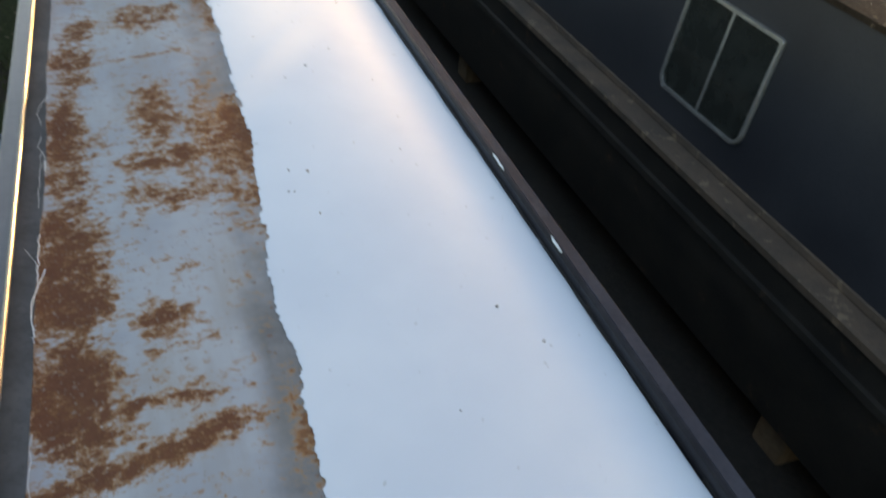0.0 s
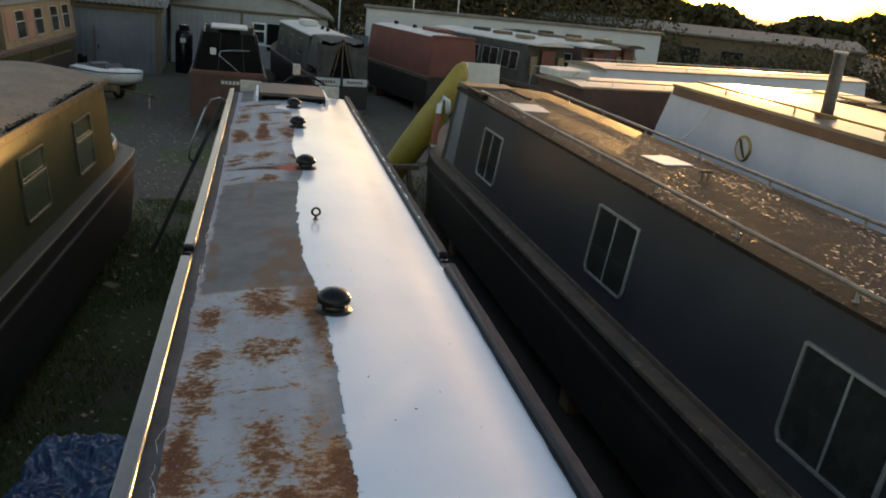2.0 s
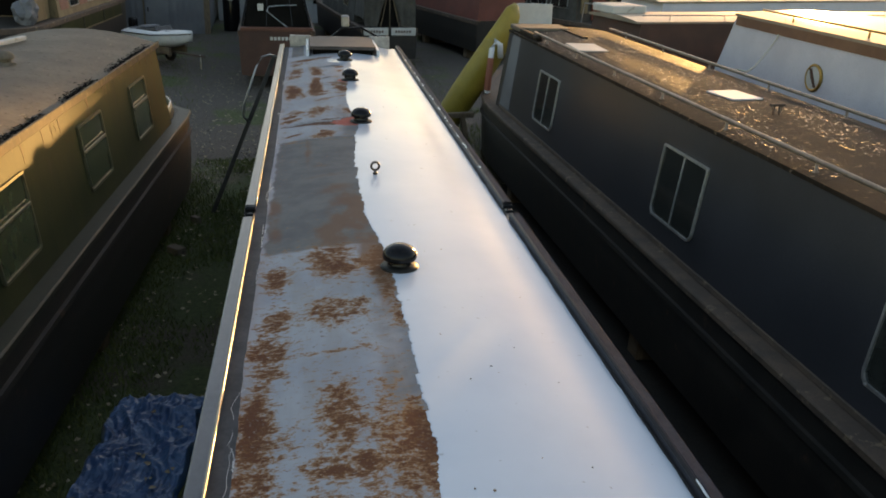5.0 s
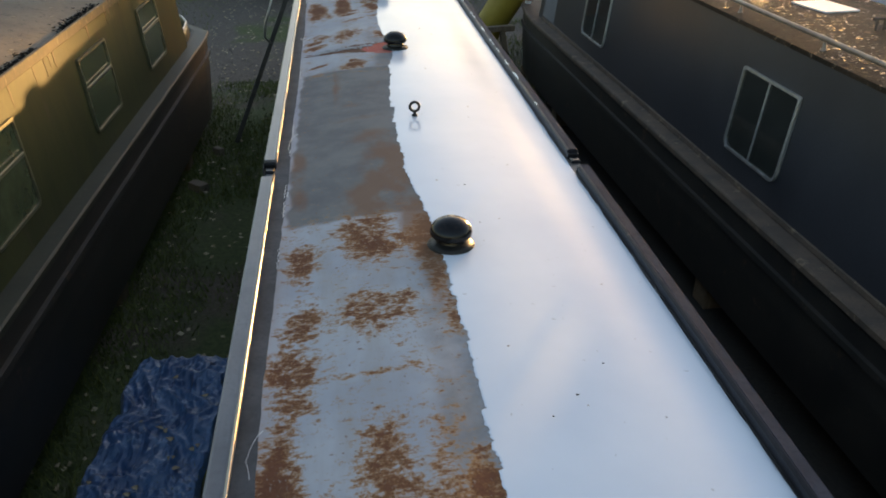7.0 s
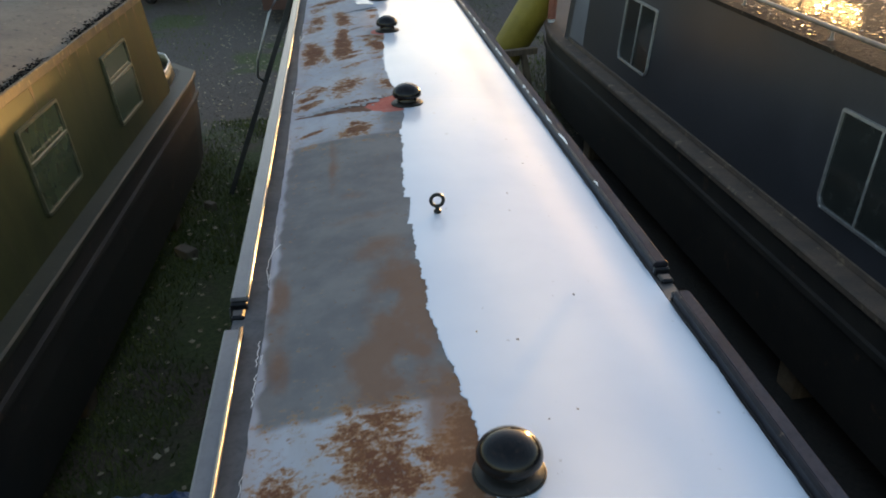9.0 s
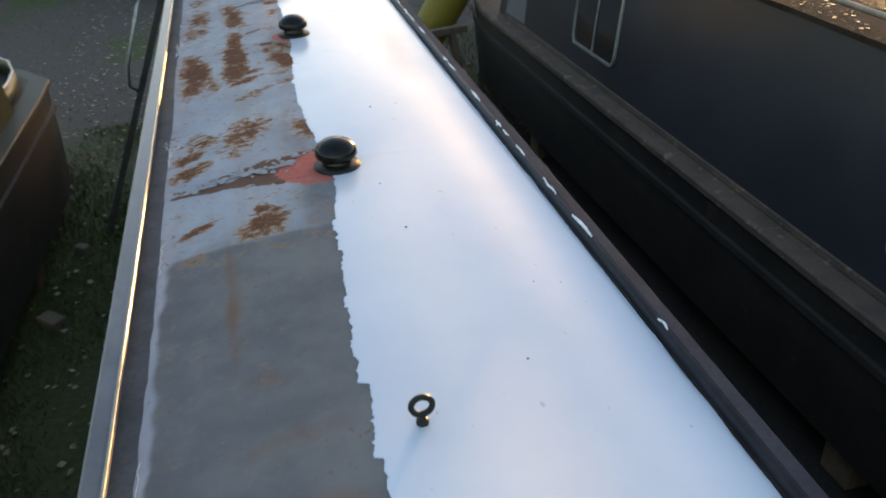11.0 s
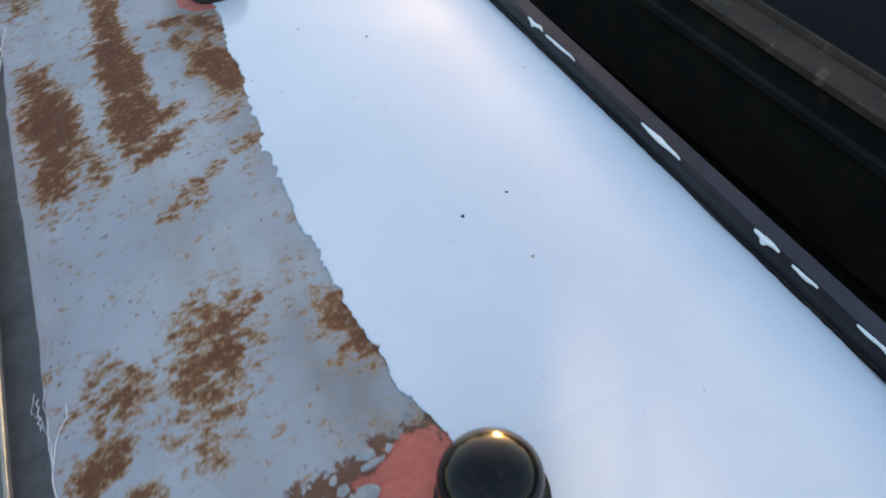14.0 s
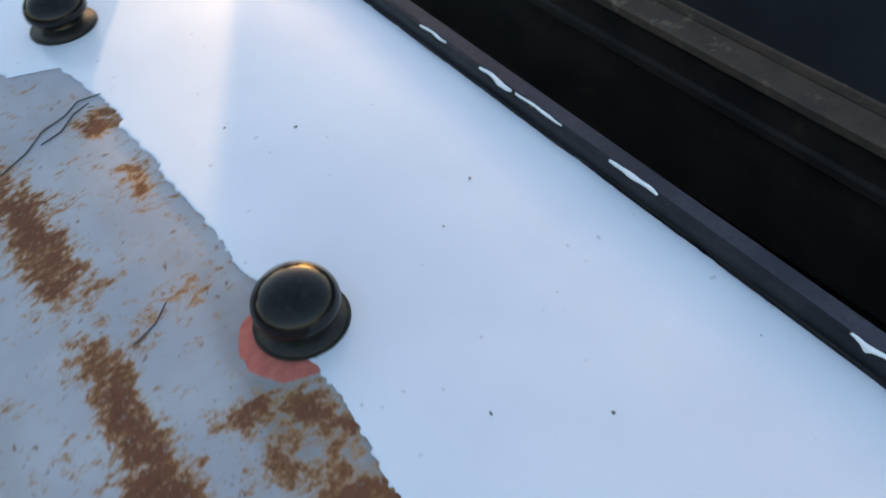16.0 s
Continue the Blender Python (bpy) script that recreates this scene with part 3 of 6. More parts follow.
# weathering: centre x, y, half width, half length, turn in degrees, strength
RUST = [
    (-.635, 2.65, .078, .16, 0, 1.25), (-.60, 2.5, .05, .07, -20, 1.0), (-.645, 3.12, .085, .24, 0, 1.05), (-.62, 2.95, .07, .07, 0, 1.1), (-.66, 3.40, .07, .10, 0, .9), (-.67, 3.94, .05, .24, 0, 1.05), (-.62, 3.8, .07, .08, 0, .62),
    (-.66, 3.63, .06, .10, 0, .72), (-.65, 4.54, .065, .11, 0, .85), (-.64, 4.34, .05, .07, 0, .62), (-.61, 4.83, .055, .09, 0, .75), (-.58, 2.36, .13, .032, 4, 1.05), (-.37, 2.395, .13, .032, 12, 1.05), (-.42, 2.555, .10, .018, 0, .8), (-.505, 2.49, .016, .06, 20, .7),
    (-.34, 2.53, .045, .02, -10, .8), (-.40, 2.84, .055, .05, 20, .95), (-.37, 2.73, .09, .02, 0, .5), (-.33, 3.03, .03, .014, 25, .8), (-.35, 3.94, .06, .20, 3, .78), (-.34, 3.64, .11, .07, 0, .82), (-.42, 3.44, .07, .05, -30, .6), (-.28, 3.42, .13, .07, 10, .6),
    (-.12, 3.62, .09, .36, 8, .66), (-.07, 3.80, .045, .17, 8, 1.05), (-.08, 3.52, .05, .10, 0, .8), (-.20, 3.50, .10, .05, 0, .6), (-.10, 2.30, .022, .12, 8, .8), (-.38, 4.45, .14, .010, 3, .55), (-.24, 4.46, .04, .012, 3, .7),
    (-.35, 4.84, .10, .10, 0, .78), (-.24, 4.92, .06, .02, -20, .6), (-.635, 5.30, .042, .13, 0, .98), (-.36, 5.52, .10, .13, 0, .82), (-.33, 5.36, .08, .10, 0, 1.0), (-.20, 5.40, .06, .06, 0, .7), (-.08, 5.05, .035, .22, 8, .72), (-.10, 5.38, .05, .20, 0, .9), (-.06, 4.75, .025, .10, 5, .7),
    (-.33, 8.28, .055, .055, 0, 1.0), (-.34, 8.40, .025, .04, 0, 1.0), (-.28, 8.37, .028, .016, 0, 1.0), (-.36, 8.22, .07, .05, 0, .7), (-.585, 8.36, .05, .018, 24, 1.05), (-.59, 8.14, .05, .03, 20, .55), (-.24, 8.33, .018, .012, 0, .9),
    (-.63, 8.93, .07, .045, 38, 1.05), (-.63, 9.09, .06, .035, 34, .9), (-.57, 9.24, .055, .05, 25, .68), (-.60, 9.33, .04, .02, 20, .8), (-.385, 9.22, .07, .13, -15, .72), (-.35, 9.32, .05, .045, 20, .85), (-.30, 9.30, .05, .02, 20, .72), (-.09, 9.15, .035, .10, 12, .95), (-.42, 9.06, .04, .07, 0, .6),
    (-.62, 10.34, .062, .17, 4, 1.2), (-.655, 10.60, .042, .11, 6, .85), (-.635, 10.08, .038, .11, -6, 1.0), (-.545, 10.10, .042, .13, 10, .72), (-.60, 10.48, .06, .05, 0, .7), (-.375, 10.80, .035, .18, 4, .95), (-.385, 10.48, .05, .19, 4, 1.2), (-.39, 10.22, .055, .12, 0, 1.1), (-.345, 10.0, .065, .032, 28, 1.0), (-.30, 10.13, .06, .025, 18, .85), (-.40, 10.05, .06, .05, 25, .66),
    (-.11, 10.28, .05, .13, 10, 1.1), (-.08, 10.53, .035, .08, 10, .85), (-.18, 10.62, .038, .035, 0, .8), (-.19, 10.50, .025, .04, 0, .72), (-.17, 10.25, .02, .03, 0, .6), (-.10, 9.87, .045, .025, -30, .7), (-.14, 10.03, .05, .03, 20, .55), (-.26, 9.80, .10, .016, 30, .55), (-.33, 9.72, .06, .03, 20, .5), (-.36, 11.36, .05, .18, 0, .95), (-.39, 11.62, .045, .12, 0, .8), (-.31, 11.15, .05, .03, 0, .5),
    (-.64, 11.23, .06, .14, 0, .62), (-.60, 11.55, .06, .18, 0, .75), (-.19, 10.98, .06, .03, 0, .5), (-.08, 11.66, .05, .045, 0, 1.0), (-.10, 11.40, .03, .06, 0, .6), (-.50, 12.35, .12, .08, 0, .8), (-.25, 12.40, .15, .06, 0, .7), (-.62, 12.10, .06, .10, 0, .6)]
STAINS = [(-.20, 6.18, .10, .36, 0, 1.0), (-.30, 5.85, .11, .15, 0, .9), (-.68, 6.36, .03, .22, 0, .85), (-.66, 5.95, .03, .14, 0, .6), (-.47, 7.75, .022, .30, 0, .7), (-.34, 7.06, .12, .04, 10, .5), (-.28, 6.72, .10, .09, 0, .55), (-.40, 7.32, .07, .04, 0, .35), (-.11, 5.55, .06, .28, 0, .95), (-.09, 5.1, .04, .25, 0, .6)]


def fill(x, y, spots):
    """How strongly the listed turned ovals cover the point: full in the middle, fading at the rim."""
    v = 0.0
    for cx, cy, rx, ry, turn, strength in spots:
        dx, dy = x - cx, y - cy
        if abs(dy) < 2.2 * max(rx, ry) and abs(dx) < 2.2 * max(rx, ry):
            ca, sa = math.cos(radians(turn)), math.sin(radians(turn))
            q = math.hypot((dx * ca + dy * sa) / rx, (dy * ca - dx * sa) / ry)
            v = max(v, strength * min(1.0, max(0.0, (2.0 - q) / 1.35)))
    return v


# the old roof, a cambered sheet with thickness; its weathering is stored on the vertices
nx, step = 50, 0.025
x_lo, x_hi = -0.79, 0.79
rows_y = [OWN_START + 0.35 * i for i in range(int((1.6 - OWN_START) / 0.35))] + [1.6 + step * i for i in range(int((OWN_END - 1.6) / step) + 1)]
bm = bmesh.new()
names_ = ("rust", "primer", "bare", "pink", "stain")
layers = {k: bm.verts.layers.float.new(k) for k in names_}
cols = []
for y in rows_y:
    row = []
    for i in range(nx + 1):
        x = x_lo + (x_hi - x_lo) * i / nx
        v = bm.verts.new((x, y, roof_z(x) + 0.003 * noise.noise(Vector((x * 1.5, y * 0.8, 3)))))
        if x < 0.15:
            wob = 0.03 * noise.noise(Vector((x * 9, y * 9, 1)))
            v[layers["rust"]] = (0.86 if y < 7 else 0.90) * fill(x, y, RUST) + 0.04 - (0.2 if 5.75 < y < 8.05 else 0)
            v[layers["primer"]] = max(0, min(1, (y + wob - 5.62) / 0.08)) * max(0, min(1, (8.2 - y + wob - (x + .4) * 0.1) / 0.08 if y < 8.1 else 0.42 + (8.2 - y + wob) / 0.9 if y > 8.17 else 0.8 + (8.13 - y + wob) * 5)) * max(0, min(1, (x + 0.735 + wob) / 0.05))
            band = max(0, min(1, (x + 0.30 + 0.08 * noise.noise(Vector((0, y * 1.7, 4)))) / 0.14)) * max(0.25, min(1, 0.7 + 1.2 * noise.noise(Vector((1, y * 0.55, 6)))))
            by_hatch = max(0, min(1, (y - 12.75) / 0.05)) * max(0, min(1, (x + 0.70) / 0.04)) * max(0, min(1, (-0.5 - x) / 0.04))
            v[layers["primer"]] = max(v[layers["primer"]], 0.62 * band, by_hatch)
            v[layers["stain"]] = fill(x, y, STAINS)
            wedge = 0.19 * max(0.22, min(1, (x + 0.75) / 0.5))
            v[layers["bare"]] = (1 - min(1, abs(y - (8.735 + 0.03 * (x + 0.1))) / wedge) ** 2) * (1 if -0.72 < x < 0.0 else 0) * (0.35 if abs(y - 8.775 - 0.07 * x - 0.02 * noise.noise(Vector((x * 14, 2, 2)))) < 0.016 else 0.95)
            near = min(math.hypot((x + 0.09) / 1.0, y - 8.69), 9)
            v[layers["pink"]] = max(max(0, 1 - near / 0.31) if y < 9.5 else 0, max(0, min(1, 2.4 * (1 - math.hypot(x + 0.025, y - 10.735) / 0.147))), 0.6 * max(0, 1 - math.hypot(x + 0.02, y - 5.31) / 0.19))
        row.append(v)
    cols.append(row)
for a, b in zip(cols, cols[1:]):
    for i in range(nx):
        bm.faces.new((a[i], a[i + 1], b[i + 1], b[i]))
roof = part("roof", bm, M_OLD, own, "weathered blue-grey steel roof with rust patches", True)
part("roof_bed", loft([[(x_lo, y, 2.20), (x_hi, y, 2.20), (x_hi, y, roof_z(x_hi) - 0.01), (0, y, TOPZ - 0.012), (x_lo, y, roof_z(x_lo) - 0.01)] for y in (OWN_START, OWN_END)]), M_GUTTER, own)

# fresh coat over the starboard half, with a brushed, ragged inner edge
EDGE = [(-4, -.08), (2.15, -.11), (2.55, -.09), (2.8, -.11), (3.3, -.07), (3.8, -.04), (4.6, -.04), (5.2, -.04), (5.6, -.06), (6.1, -.12), (6.7, -.13), (7.45, -.12), (8.2, -.07), (8.5, -.04), (8.75, -.0), (8.95, -.05), (9.4, -.09),
        (10.0, -.08), (10.6, -.03), (11.0, -.03), (11.4, -.04), (11.75, -.05), (11.98, -.08), (12.05, -.22), (12.3, -.24), (12.5, -.1), (13.75, -.05)]


def edge_x(y):
    for (a, xa), (b, xb) in zip(EDGE, EDGE[1:]):
        if a <= y <= b:
            base = xa + (xb - xa) * (y - a) / (b - a)
            break
    stroke = math.floor(y / 0.075 + 0.55 * noise.noise(Vector((0, y * 4, 9))))
    step = noise.noise(Vector((stroke * 7.3, 2.0, 0)))
    tail = (y / 0.075) % 1.0
    return base + 0.024 * step + 0.010 * tail * noise.noise(Vector((stroke * 3.1, 4, 1))) + 0.010 * noise.noise(Vector((y * 34, 5, 0))) + 0.007 * noise.noise(Vector((y * 110, 8, 0)))


bm = bmesh.new()
cols = []
y = OWN_START
while y < OWN_END - 0.02:
    e, far = edge_x(y), 0.788 + 0.006 * noise.noise(Vector((y * 6, 0, 0))) + 0.003 * noise.noise(Vector((y * 40, 0, 4)))
    row = []
    for i in range(17):
        x = (e, e + 0.004)[i] if i < 2 else (far - 0.004, far)[i - 15] if i > 14 else e + 0.009 + (far - e - 0.018) * (i - 2) / 12
        lift = 0.0028 if 0 < i < 16 else 0.0018
        ridge = 0.0009 * math.exp(-((y - 8.735 - 0.10 * x) / 0.006) ** 2) if x > 0.05 else 0.0
        row.append(bm.verts.new((x, y, roof_z(x) + lift + ridge + 0.003 * noise.noise(Vector((x * 1.5, y * 0.8, 3))))))
    cols.append(row)
    y += 0.008 if y > 1.5 else 0.1
for a, b in zip(cols, cols[1:]):
    for i in range(16):
        bm.faces.new((a[i], a[i + 1], b[i + 1], b[i]))
part("fresh_paint", bm, M_NEW, roof, "fresh glossy light blue-grey paint with ragged edge", True)

# raised side rails: flat top, drip lip, a gap with welded stubs on each side
for s in (-1, 1):
    for y0, y1 in ((OWN_START, 6.19), (6.42, OWN_END)):
        face = 0.826 if s < 0 else 0.801
        prof = [(face, 2.205), (face, 2.278), (0.797, 2.280), (0.793, 2.285), (0.792, 2.292), (0.795, 2.298), (0.803, 2.299), (0.814, 2.300), (0.852, 2.300), (0.859, 2.297), (0.862, 2.290), (0.862, 2.262), (0.872, 2.250), (0.872, 2.205)]
        if s > 0:
            prof = [(0.800, 2.205), (0.798, 2.290), (0.801, 2.297), (0.808, 2.300)] + prof[8:]
        n = int((y1 - y0) / 0.25)
        rings = [[(s * (px + 0.0015 * noise.noise(Vector((y0 + (y1 - y0) * i / n, s, 0)))), y0 + (y1 - y0) * i / n, pz) for px, pz in prof] for i in range(n + 1)]
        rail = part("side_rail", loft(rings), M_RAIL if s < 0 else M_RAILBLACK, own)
        if s > 0:
            part("rail_top", loft([[(0.812 + 0.002 * noise.noise(Vector((y0 + (y1 - y0) * i / 40, 3, 1))), y0 + 0.004 + (y1 - y0 - 0.008) * i / 40, 2.297), (0.813, y0 + 0.004 + (y1 - y0 - 0.008) * i / 40, 2.3022), (0.855, y0 + 0.004 + (y1 - y0 - 0.008) * i / 40, 2.3022), (0.858, y0 + 0.004 + (y1 - y0 - 0.008) * i / 40, 2.297)] for i in range(41)]), M_RAILTOP, rail, "dull violet-grey rail top")
        if s < 0:
            n = int((y1 - y0) / 0.12)
            pts = [(-0.797 + 0.0012 * noise.noise(Vector((i * 0.4, 1, 0))), y0 + (y1 - y0) * i / n, 2.3035 + 0.0015 * noise.noise(Vector((i * 0.3, 5, 2)))) for i in range(n + 1)]
            part("bead", tube(pts, 0.0062, 12), M_BEAD, rail, "glossy weathered round bead", True)
        end = y1 if y1 < 7 else y0
        d = 1 if y1 < 7 else -1
        part("end_cap", box(s * 0.83 - 0.033, s * 0.83 + 0.033, min(end, end + d * 0.028), max(end, end + d * 0.028), 2.21, 2.287, 0.006), M_BLACK, rail)
    part("rail_stub", box(s * 0.83 - 0.026, s * 0.83 + 0.026, 6.325, 6.39, 2.20, 2.272, 0.008), M_BLACK, own)
    part("rail_stub", box(s * 0.83 - 0.030, s * 0.83 + 0.030, 6.222, 6.305, 2.20, 2.250, 0.008), M_BLACK, own)
    bm = bmesh.new()
    wide = (0.705, 0.80) if s < 0 else (0.764, 0.80)
    n = 360
    rings = []
    for i in range(n + 1):
        y = OWN_START + (OWN_END - OWN_START) * i / n
        inner = wide[0] + 0.028 + 0.016 * noise.noise(Vector((y * 1.2, s, 0))) + 0.006 * noise.noise(Vector((y * 11, s, 3)))
        rings.append([(s * inner, y, roof_z(inner) + 0.0035), (s * (inner + 0.02), y, roof_z(inner) + 0.004), (s * 0.80, y, roof_z(0.80) + 0.003), (s * 0.847, y, roof_z(0.80) + 0.006), (s * 0.847, y, 2.205), (s * inner, y, 2.205)])
    # the starboard strip is coloured black as the rail's shadow line
    part("gutter", loft(rings), M_GUTTER if s < 0 else M_RAILSHADOW, own)

rnd = random.Random(4)
DABS = [(1, 2.9), (1, 3.4), (1, 7.25), (1, 7.9), (1, 8.25), (1, 8.62), (1, 8.83), (1, 8.95), (1, 9.35), (1, 9.85), (1, 10.0), (1, 10.62), (1, 10.95), (1, 11.12), (1, 11.4), (1, 11.8), (1, 12.4)]
for s, y in DABS:
    L, w = rnd.uniform(0.05, 0.19), rnd.uniform(0.003, 0.008)
    rings = []
    for i in range(15):
        u = i / 14
        ww = w * math.sin(math.pi * (0.05 + 0.9 * u)) ** 0.7 * (0.85 + 0.45 * noise.noise(Vector((y * 5, u * 4.5, 2))))
        yy, lean = y + L * (u - 0.5), 0.005 * noise.noise(Vector((y * 3, u * 2.5, 7)))
        xm = 0.8055 + lean
        rings.append([(xm - ww * 0.7, yy, 2.290), (xm - ww * 0.5, yy, 2.3025), (xm + max(ww, 0.0008), yy, 2.3045), (xm + max(ww, 0.0008), yy, 2.297)])
    part("paint_dab", loft(rings), M_DAB, own)
rnd = random.Random(9)
for i in range(26):
    y = rnd.uniform(2.0, 12.0)
    x = -0.735 + rnd.uniform(-0.012, 0.012)
    pts, a = [], rnd.uniform(-0.3, 0.3)
    L = rnd.uniform(0.05, 0.35)
    for k in range(9):
        u = k / 8
        xx = x + (0.05 * math.sin(3 * u + a * 9) * rnd.uniform(0.4, 1) * u if i % 3 == 0 else 0.004 * math.sin(20 * u))
        pts.append((xx, y + L * u, roof_z(xx) + 0.004))
    part("dried_bead", tube(pts, rnd.uniform(0.0006, 0.0017), 5), M_DAB, own)

for pts_ in (((-0.36, 11.66), (-0.28, 11.69), (-0.22, 11.74), (-0.15, 11.755), (-0.10, 11.79), (-0.04, 11.775)), ((-0.24, 11.69), (-0.18, 11.70), (-0.13, 11.745), (-0.08, 11.76)), ((-0.30, 10.93), (-0.24, 10.95), (-0.20, 10.985))):
    rings = []
    for k, (cx, cy) in enumerate(pts_):
        w = (0.0014 if cy > 11.5 else 0.0008) * (0.3 + math.sin(math.pi * (k + 0.5) / len(pts_)))
        rings.append([(cx, cy - w, roof_z(cx) + 0.0040), (cx, cy + w, roof_z(cx) + 0.0044), (cx, cy + w, roof_z(cx) + 0.001), (cx, cy - w, roof_z(cx) + 0.001)])
    part("paint_crack", loft(rings), M_GUTTER, roof)
M_FLAKE = surface("peeling_grey_paint", (0.20, 0.205, 0.22), (0.31, 0.315, 0.33), 20, 0.5, 0, 0.2, (0.2, 0.15, 0.11), 0.58, 0.66, 40)
rnd = random.Random(58)
for i in range(74):
    x = rnd.uniform(-0.62, -0.12)
    y = 8.775 + 0.07 * x + rnd.gauss(0, 0.014) + (rnd.choice((-1, 1)) * rnd.uniform(0.05, 0.13) * (x + 0.75) if i % 4 == 0 else 0)
    w, dpt, up = rnd.uniform(0.006, 0.026), rnd.uniform(0.005, 0.015), rnd.uniform(0.0015, 0.006)
    a = rnd.gauss(0.1, 0.35)
    ca, sa = math.cos(a), math.sin(a)
    zb = roof_z(x) + 0.0035
    top_ = [(x + px * w * ca - py * dpt * sa, y + px * w * sa + py * dpt * ca, zb + (up if py > 0 else 0.001) + 0.001 * rnd.random()) for px, py in ((-1, -0.7), (rnd.uniform(-0.5, 0.2), -1), (0.9, rnd.uniform(-0.8, 0)), (rnd.uniform(0.6, 1.2), 0.4), (rnd.uniform(0, 0.5), 1.0), (-0.9, rnd.uniform(0.1, 0.8)))]
    bm = bmesh.new()
    vt = [bm.verts.new(p) for p in top_]
    vb = [bm.verts.new((p[0], p[1], p[2] - 0.0012)) for p in top_]
    bm.faces.new(vt)
    bm.faces.new(vb[::-1])
    for k in range(6):
        bm.faces.new((vt[k], vb[k], vb[(k + 1) % 6], vt[(k + 1) % 6]))
    part("paint_flake", bm, M_FLAKE, roof)
rnd = random.Random(31)
for i in range(44):
    x, y = rnd.uniform(0.02, 0.72), rnd.uniform(2.2, 12.2)
    r = rnd.uniform(0.0015, 0.0045)
    bm = bmesh.new()
    bmesh.ops.create_icosphere(bm, subdivisions=1, radius=r, matrix=Matrix.Translation((x, y, roof_z(x) + 0.0055)) @ Matrix.Diagonal((rnd.uniform(0.7, 1.8), rnd.uniform(0.7, 1.8), 0.6, 1)))
    part("grit_speck", bm, (M_VENTRIM, M_WOOD, M_VENTRIM, M_LITTER)[i % 4], roof)

# mushroom vents
v0 = None
for y in (5.30, 8.67, 10.75, 12.18):
    if v0 is None:
        v0 = thing("mushroom_vent", pose(0, y, TOPZ + 0.002), "gloss black mushroom vent with chipped flange on the roof", "roof vent", "vents along the roof")
        vent_parts(v0, 1.1)
    else:
        copy_thing(v0, pose(0, y, TOPZ + 0.002, 0, 0, y * 50))

eye = thing("eye_bolt", pose(0, 7.0, TOPZ + 0.004), "blackened steel eye bolt screwed into the roof", "eye bolt")
part("shank", lathe([(0.017, 0), (0.017, 0.010), (0.010, 0.012), (0.009, 0.030)], 14), M_VENTRIM, eye, "", True)
part("eye", torus(0.028, 0.0085, 28, 10, pose(0, 0, 0.058, 90, 0, 0)), M_VENTRIM, eye, "", True)

# sliding hatch with its runners, and the folded wing boards behind it
hatch = thing("sliding_hatch", pose(0, 13.15, TOPZ), "closed grey-brown steel sliding hatch between pale runners", "hatch")
M_HATCH = surface("grey_brown_hatch_paint", (0.052, 0.040, 0.034), (0.085, 0.066, 0.056), 4, 0.55, 0, 0.1, (0.12, 0.09, 0.07), 0.6, 0.7, 8)
rings = [[(x, y, 0.088 + 0.007 * (1 - (x / 0.44) ** 2)) for x in [0.44 * (2 * i / 8 - 1) for i in range(9)]] + [(0.44, y, 0.05), (-0.44, y, 0.05)] for y in (-0.42, 0.62)]
part("lid", loft(rings), M_HATCH, hatch)
# solid block coloured near-black for the shadow under the overhanging lid
part("frame", box(-0.40, 0.40, -0.38, 0.6, -0.02, 0.046, 0.004), M_DARK, hatch, "near-black block as the shadow gap under the lid")
for s in (-1, 1):
    part("runner", box(s * 0.47 - 0.02, s * 0.47 + 0.02, -0.46, 0.66, -0.05, 0.05, 0.006), M_DAB, hatch)
for s in (-1, 1):
    b = thing("wing_board", pose(s * 0.57, 13.80, 2.25, 0, 0, s * 6), "pale grey upright steel wing board behind the hatch", "board", "boards beside the hatch")
    part("board", box(-0.15, 0.15, -0.02, 0.02, 0, 0.17, 0.006), M_STEEL, b)
bow_ = thing("tiller_hoop", pose(0.25, 14.6, 1.15), "black tubular steel hoop with a small lamp on the deck", "hoop")
part("hoop", tube([(-0.5, 0, 0), (-0.5, 0, 0.8), (-0.42, 0, 1.1), (-0.2, 0, 1.28), (0.1, 0, 1.3), (0.36, 0, 1.16), (0.45, 0, 0.9), (0.46, 0, 0)], 0.018, 10), M_BLACK, bow_, "", True)
part("lamp", box(-0.2, -0.08, -0.05, 0.05, 1.30, 1.48, 0.02), M_STEEL, bow_)

# mast or plank leaning at the port side
plank = thing("leaning_plank", pose(0, 0, 0), "dark grey plank leaning against the boat's side", "plank")
p0, p1 = Vector((-1.86, 13.1, 0.0)), Vector((-0.93, 13.35, 2.18))
d = (p1 - p0)
rings = [[p0 + d * u + Vector((a, b, 0)) for a, b in ((-0.03, -0.11), (0.03, -0.11), (0.03, 0.11), (-0.03, 0.11))] for u in (0, 0.5, 1)]
part("board", loft(rings), M_CANVAS, plank)
part("grab_loop", tube([(-1.30, 12.95, 1.35), (-1.36, 12.9, 1.42), (-1.34, 12.9, 1.6), (-1.16, 12.95, 2.1), (-1.08, 13.0, 2.22), (-0.98, 13.1, 2.24), (-0.9, 13.2, 2.2)], 0.014, 8), M_STEEL, plank, "bent bare steel tube", True)

